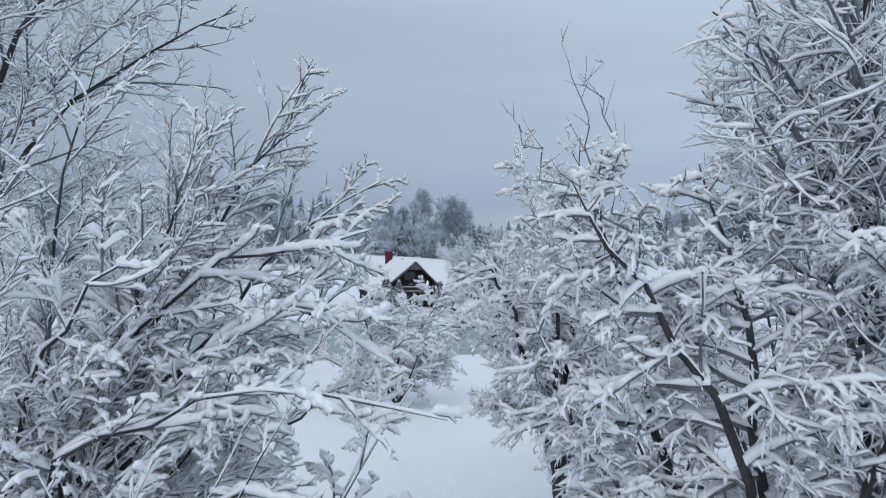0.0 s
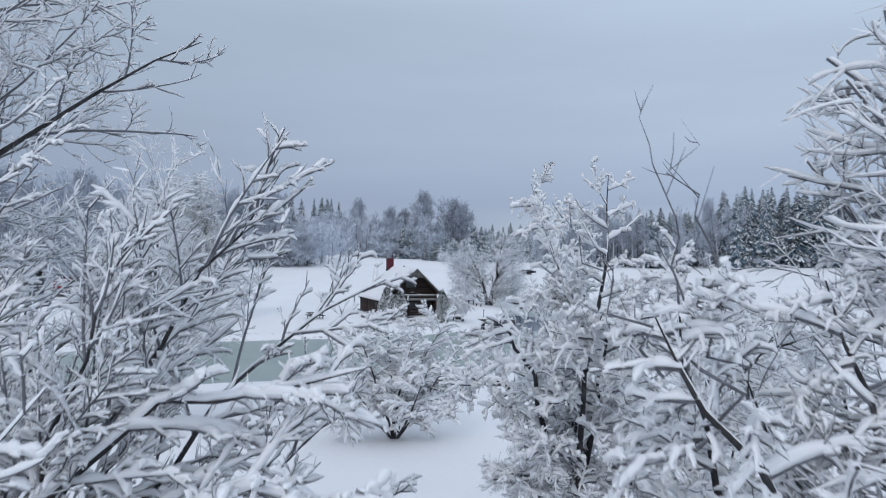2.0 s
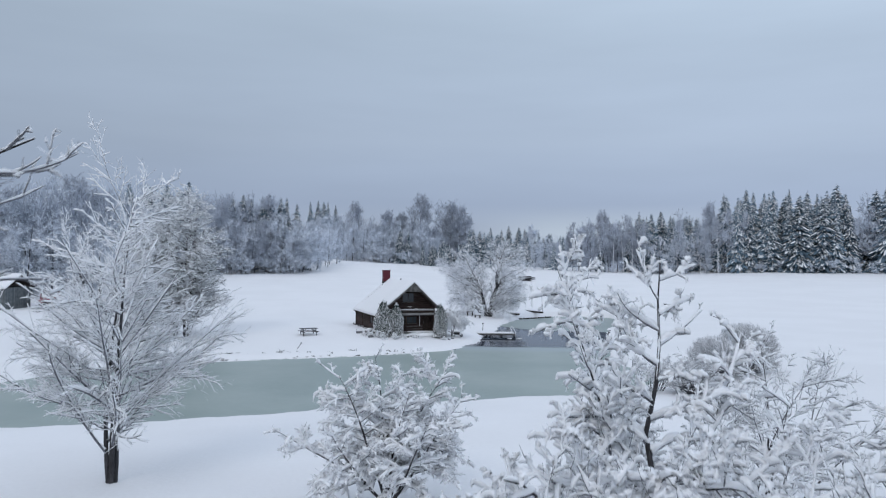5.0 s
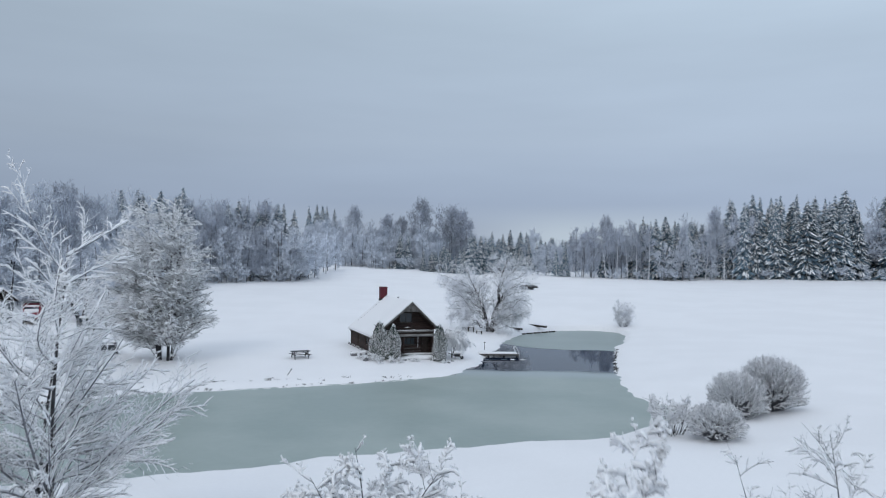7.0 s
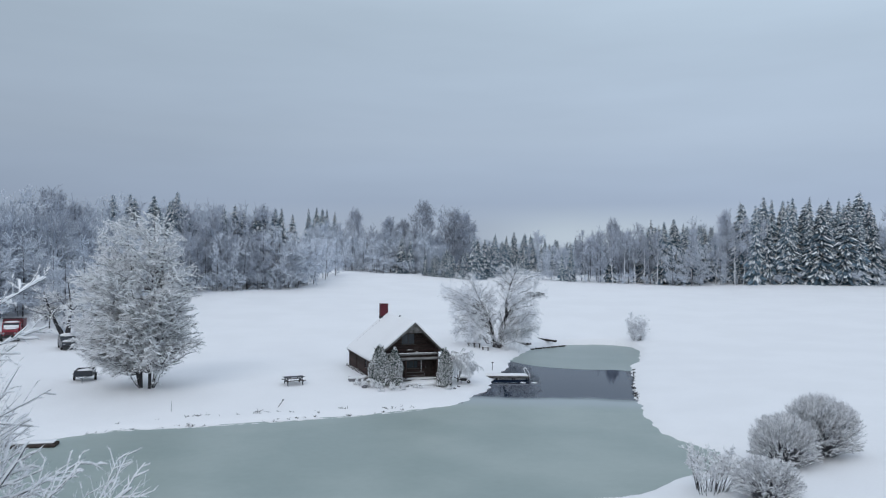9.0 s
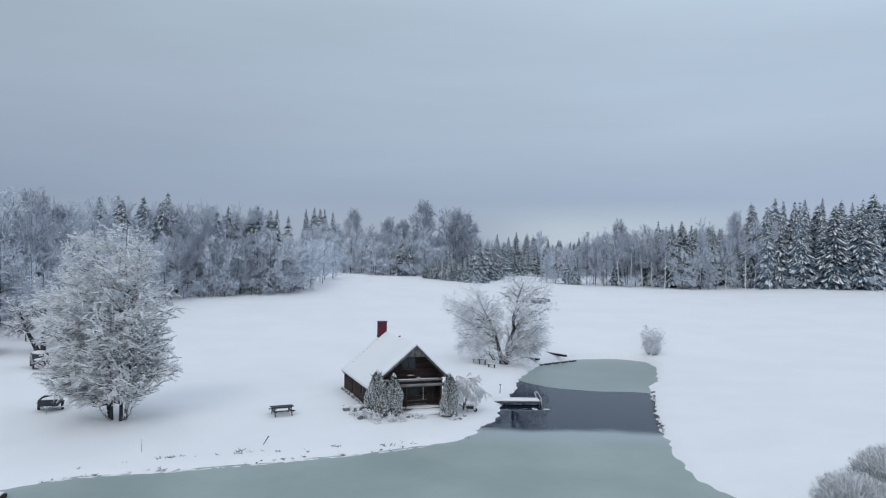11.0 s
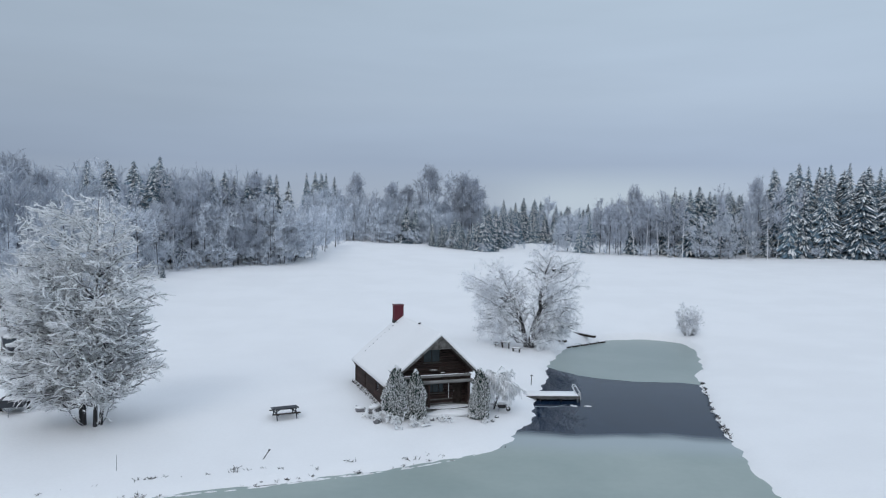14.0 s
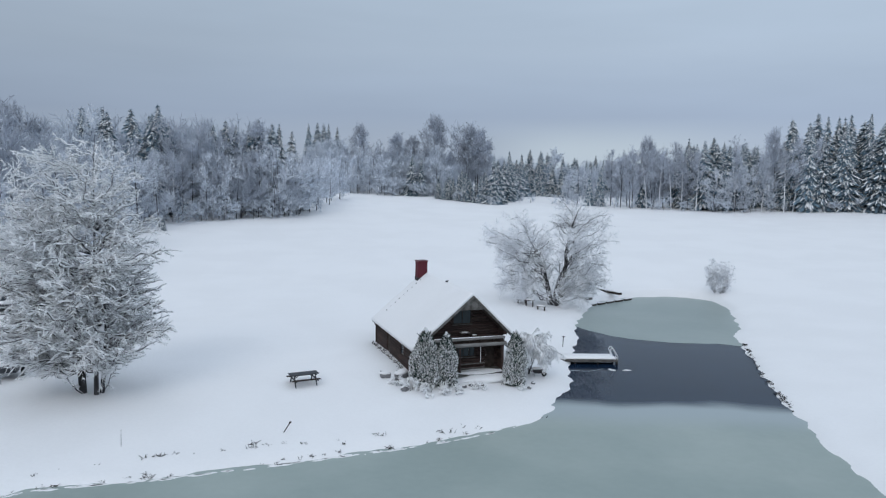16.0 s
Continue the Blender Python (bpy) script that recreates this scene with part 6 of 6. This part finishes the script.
RIM = []
for k in range(90):
    i = TR.choice([i for i in range(len(POND)) if -24 < POND[i][0] < 4 and -20 < POND[i][1] < -5])
    (x, y), (x1, y1) = POND[i], POND[(i + 1) % len(POND)]
    f, ln = TR.random(), math.hypot(x1 - x, y1 - y)
    ux, uy = (x1 - x) / ln, (y1 - y) / ln
    off = TR.uniform(0.12, 0.42)
    out = V3([uy, -ux]) if pond_distance([x + uy * 0.8], [y - ux * 0.8])[0] < 0 else V3([-uy, ux])
    c = V3([x + (x1 - x) * f, y + (y1 - y) * f]) + out * off
    a, size = np.linspace(0, 2 * math.pi, 9)[:-1], TR.uniform(0.1, 0.8) ** 1.5
    ring = [(c[0] + (ux * math.cos(t) * size + out[0] * math.sin(t) * 0.09) * TR.uniform(0.7, 1.3), c[1] + (uy * math.cos(t) * size + out[1] * math.sin(t) * 0.09) * TR.uniform(0.98, 1.02)) for t in a]
    v = V3([(p[0], p[1], -0.04) for p in ring] + [(c[0] + (p[0] - c[0]) * 0.8, c[1] + (p[1] - c[1]) * 0.8, -0.005) for p in ring])
    q = [(j, (j + 1) % 8, 8 + (j + 1) % 8, 8 + j) for j in range(8)] + [(8, 9, 10, 11), (8, 11, 12, 15), (12, 13, 14, 15)]
    RIM.append((v, V3(q)))
tagged(new("shore_ice_rim", merged("shore_ice_rim", RIM, M_SNOW)), "broken rim of snowy ice along the near shore", "ice", kind="stuff")

pile = thing("log_pile", "dark heap of logs under snow in the open field", "log pile", pose(25.0, 112.0, ground_at(25.0, 112.0), 0, 0, 12))
PR = random.Random(9)
for k in range(13):
    row, col = divmod(k, 5)
    y0, z0 = -1.0 + col * 0.5 + row * 0.25, 0.25 + row * 0.42
    part("log", Shape().rod((-1.9 + PR.uniform(-0.6, 0.6), y0 + PR.uniform(-0.6, 0.6), z0), (1.6 + PR.uniform(-0.8, 1.0), y0 + PR.uniform(-0.6, 0.6), z0 + PR.uniform(-0.15, 0.5)), 0.2, 0.12, 8), M_BARK, pile)
part("snow_cap", Shape().blob((0.1, 0.2, 1.2), (1.7, 0.9, 0.3), 0.35, 5, 3), M_SNOW, pile, "uneven snow on the logs", True)
crack = new("ice_crack", merged("ice_crack", [tubes(V3([[(8.2 + 0.38 * k, 6.5 + 0.28 * math.sin(k * 0.9) + 0.1 * k, -0.045) for k in range(10)]]), np.full((1, 10), 0.05), np.full((1, 10), 0.012), 4)], M_PALEICE))
tagged(crack, "thin white crack line in clear ice by the dock", "ice")
for x, y, r in ((12.3, 7.2, 0.2), (13.5, 7.26, 0.26), (12.1, 7.5, 0.12)):
    bit = new("ice_floe", None)
    tagged(bit, "small white lump of snowy ice on the water", "ice", "ice lumps by the dock")
    bit.matrix_basis = pose(x, y, -0.04)
    part("lump", Shape().blob((0, 0, 0), (r * 1.4, r * 0.6, 0.07), 0.3, x, 2), M_SNOW, bit)

# ---- the yard with its vehicles ----


def wheel(parent, x, y, z, r, wide):
    t = part("wheel", Shape().rod((x - wide / 2, y, z), (x + wide / 2, y, z), r, r, 18), M_BLACK, parent, "black tyre")
    part("rim", Shape().rod((x - wide / 2 - 0.01, y, z), (x + wide / 2 + 0.01, y, z), r * 0.55, r * 0.55, 12), M_STEEL, t)


def red_truck(m):
    t = thing("red_truck", "red flatbed truck with dusting of snow on its hood", "truck", m)
    part("chassis", Shape().box((0.9, 5.8, 0.25), (0, 0, 0.75)), M_BLACK, t)
    part("cab", Shape().prism([(-1.05, -1.1, 0.8), (-1.05, -1.1, 1.55), (-1.05, -0.75, 2.25), (-1.05, 0.5, 2.25), (-1.05, 0.5, 0.8)], (2.1, 0, 0)), M_RED, t, "red cab")
    part("hood", Shape().prism([(-0.85, -2.6, 0.75), (-0.85, -2.65, 1.35), (-0.85, -2.3, 1.5), (-0.85, -1.09, 1.6), (-0.85, -1.09, 0.75)], (1.7, 0, 0)), M_RED, t, "rounded red hood")
    part("windscreen", Shape().prism([(-0.9, -1.1, 1.6), (-0.9, -0.79, 2.18), (-0.9, -0.82, 2.2), (-0.9, -1.14, 1.6)], (1.8, 0, 0)), M_GLASS, t)
    for sx in (-1.06, 1.06):
        part("side_window", Shape().box((0.02, 0.85, 0.5), (sx, -0.1, 1.85)), M_GLASS, t)
        part("headlight", Shape().rod((sx * 0.62, -2.64, 1.05), (sx * 0.62, -2.72, 1.05), 0.14, 0.13, 12), M_STEEL, t)
        part("fender", Shape().box((0.32, 1.0, 0.12), (sx * 0.92, -1.95, 1.08), bevel=0.05), M_RED, t)
        for y in (-1.95, 1.7):
            wheel(t, sx * 0.9, y, 0.46, 0.46, 0.26)
    part("bumper", Shape().box((2.1, 0.14, 0.24), (0, -2.78, 0.62), bevel=0.02), M_BLACK, t)
    part("grille", Shape().box((0.95, 0.03, 0.4), (0, -2.67, 1.02), bevel=0.01), M_DKRED, t)
    bed = part("bed", Shape().box((2.3, 3.4, 0.14), (0, 2.35, 1.1)).box((0.08, 3.4, 1.4), (-1.15, 2.35, 1.8)).box((0.08, 3.4, 1.4), (1.15, 2.35, 1.8)).box((2.22, 0.08, 1.5), (0, 0.69, 1.9)).box((2.22, 0.08, 1.3), (0, 4.01, 1.75)), M_DKRED, t, "tall dark red cargo body")
    part("top_rail", Shape().box((2.4, 0.12, 0.1), (0, 0.69, 2.7)), M_BLACK, bed)
    part("snow_cap", Shape().blob((0, -1.85, 1.58), (0.75, 0.65, 0.09), 0.2, 2, 2).blob((0, -0.15, 2.28), (0.95, 0.6, 0.14), 0.2, 3, 2).box((1.7, 0.03, 0.4), (0, -1.07, 1.76), (-28, 0, 0), 0.01), M_SNOW, t, "snow on hood and roof", True)
    return t


red_truck(pose(-59.6, 28.5, ground_at(-59.6, 28.5), 0, 0, 23) @ Matrix.Diagonal((1.12, 1.12, 1.12, 1)))


def snowy_car(m):
    c = thing("parked_car", "dark car half buried in snow under branches", "car", m)
    part("body", Shape().prism([(-0.85, -2.1, 0.3), (-0.85, -2.15, 0.7), (-0.85, -1.9, 0.85), (-0.85, -0.9, 0.95), (-0.85, -0.35, 1.4), (-0.85, 1.1, 1.42), (-0.85, 1.9, 0.95), (-0.85, 2.1, 0.85), (-0.85, 2.1, 0.3)], (1.7, 0, 0)), M_DKPAINT, c)
    part("windscreen", Shape().prism([(-0.74, -0.92, 1.0), (-0.74, -0.42, 1.37), (-0.74, -0.46, 1.4), (-0.74, -0.97, 1.0)], (1.48, 0, 0)), M_GLASS, c)
    for sx in (-0.86, 0.86):
        part("side_window", Shape().box((0.02, 1.5, 0.3), (sx, 0.35, 1.17)), M_GLASS, c)
        part("headlight", Shape().box((0.3, 0.05, 0.14), (sx * 0.7, -2.14, 0.66), bevel=0.02), M_STEEL, c)
        for y in (-1.3, 1.3):
            wheel(c, sx * 0.92, y, 0.3, 0.3, 0.2)
    part("bumper", Shape().box((1.6, 0.12, 0.2), (0, -2.16, 0.42), bevel=0.03), M_BLACK, c)
    part("snow_cap", Shape().blob((0, 0.4, 1.47), (0.8, 1.0, 0.2), 0.15, 3, 3).blob((0, -1.5, 0.95), (0.75, 0.6, 0.14), 0.15, 5, 2), M_SNOW, c, "thick snow on roof and hood", True)
    return c


snowy_car(pose(-47.4, 20.2, ground_at(-47.4, 20.2), 0, 0, 34) @ Matrix.Diagonal((1.08, 1.05, 1.2, 1)))


def trailer(m):
    t = thing("utility_trailer", "small dark utility trailer filled with snow", "trailer", m)
    part("floor", Shape().box((1.5, 2.2, 0.06), (0, 0, 0.5)), M_DKPAINT, t)
    for sx in (-0.76, 0.76):
        part("side_panel", Shape().box((0.05, 2.2, 0.5), (sx, 0, 0.74), bevel=0.008), M_DKPAINT, t)
        part("mudguard", Shape().box((0.24, 0.8, 0.06), (sx * 1.2, 0.1, 0.62), bevel=0.02), M_BLACK, t)
        wheel(t, sx * 1.2, 0.1, 0.28, 0.28, 0.17)
    for y in (-1.1, 1.1):
        part("end_panel", Shape().box((1.47, 0.05, 0.5), (0, y, 0.74), bevel=0.008), M_DKPAINT, t)
    part("drawbar", Shape().rod((-0.5, -1.0, 0.45), (0, -2.1, 0.45), 0.04).rod((0.5, -1.0, 0.45), (0, -2.1, 0.45), 0.04), M_STEEL, t)
    part("jockey_wheel", Shape().rod((0.05, -1.9, 0.0), (0.05, -1.9, 0.6), 0.03), M_STEEL, t)
    part("snow_load", Shape().blob((0, 0, 0.8), (0.74, 1.07, 0.22), 0.1, 2, 3), M_SNOW, t, "heap of snow in the trailer", True)
    return t


trailer(pose(-33.9, -2.9, ground_at(-33.9, -2.9), 0, 0, 17) @ Matrix.Diagonal((1.1, 1.1, 1.15, 1)))


def shed(m, w, d, eave, ridge):
    s = thing("shed", "grey board shed with thick snow on its roof", "shed", m)
    wall = part("wall", Shape().box((w - 0.1, d - 0.1, eave), (0, 0, eave / 2 - 0.1)), M_SHED, s)
    n = int(w / 0.22)
    for k in range(n):
        part("board", Shape().box((0.205, 0.03, eave), (-w / 2 + (k + 0.5) * w / n, -d / 2 + 0.035, eave / 2 - 0.1)), M_SHED, wall)
    n = int(d / 0.22)
    for k in range(n):
        part("board", Shape().box((0.03, 0.205, eave), (w / 2 - 0.035, -d / 2 + (k + 0.5) * d / n, eave / 2 - 0.1)), M_SHED, wall)
    part("roof", Shape().prism([(-w / 2 - 0.5, -d / 2 - 0.6, eave - 0.2), (-w / 2 - 0.5, 0, ridge), (-w / 2 - 0.5, d / 2 + 0.6, eave - 0.2), (-w / 2 - 0.5, 0, ridge - 0.2)], (w + 1.0, 0, 0)), M_DARKWOOD, s)
    part("roof_snow", Shape().prism([(-w / 2 - 0.52, -d / 2 - 0.66, eave - 0.2), (-w / 2 - 0.52, -d / 2 - 0.6, eave + 0.08), (-w / 2 - 0.52, 0, ridge + 0.3), (-w / 2 - 0.52, d / 2 + 0.6, eave + 0.08), (-w / 2 - 0.52, d / 2 + 0.66, eave - 0.2), (-w / 2 - 0.52, 0, ridge + 0.01)], (w + 1.04, 0, 0)), M_SNOW, s)
    part("door", Shape().box((1.6, 0.05, 2.1), (w * 0.2, -d / 2 - 0.01, 1.0)), M_DARKWOOD, s)
    return s


shed(pose(-67.6, 26.5, ground_at(-67.6, 26.5), 0, 0, -6), 9.0, 6.0, 3.4, 5.2)
lamp_post = thing("wooden_post", "plain slim wooden post in the yard", "post", pose(-60.5, 40.5, ground_at(-60.5, 40.5)))
part("pole", Shape().rod((0, 0, -0.3), (0, 0, 3.4), 0.09, 0.08, 8), M_BARK, lamp_post)
part("snow_cap", Shape().blob((0, 0, 3.42), (0.12, 0.12, 0.1), 0.1, 1, 2), M_SNOW, lamp_post, "", True)
tree("old_orchard_tree", "old leaning orchard tree thick with rime", "tree", 61, (-53.4, 31.2), [(0, 0, -0.6, -0.05, 0.9), (0.3, 0.1, 0.2, 0.0, 1.0)], 8.5,
     18, 8, 6, 0.09, limb_angle=(45, 85), limb_lift=0.0, limb_ratio=0.5, first=0.42, stem_r=0.42, flat=0.7, lod=3)
tree("yard_tree", "rounded yard tree white with rime and snow", "tree", 62, (-44.6, 21.5), [(0, 0, 0.05, 0, 1), (0.3, 0, 0.25, 0.1, 0.9), (-0.3, 0, -0.25, 0.0, 0.9)], 6.5,
     16, 8, 6, 0.09, limb_angle=(45, 85), limb_lift=-0.1, limb_ratio=0.5, first=0.2, stem_r=0.12, flat=0.7, lod=3, twig_lift=-0.4)
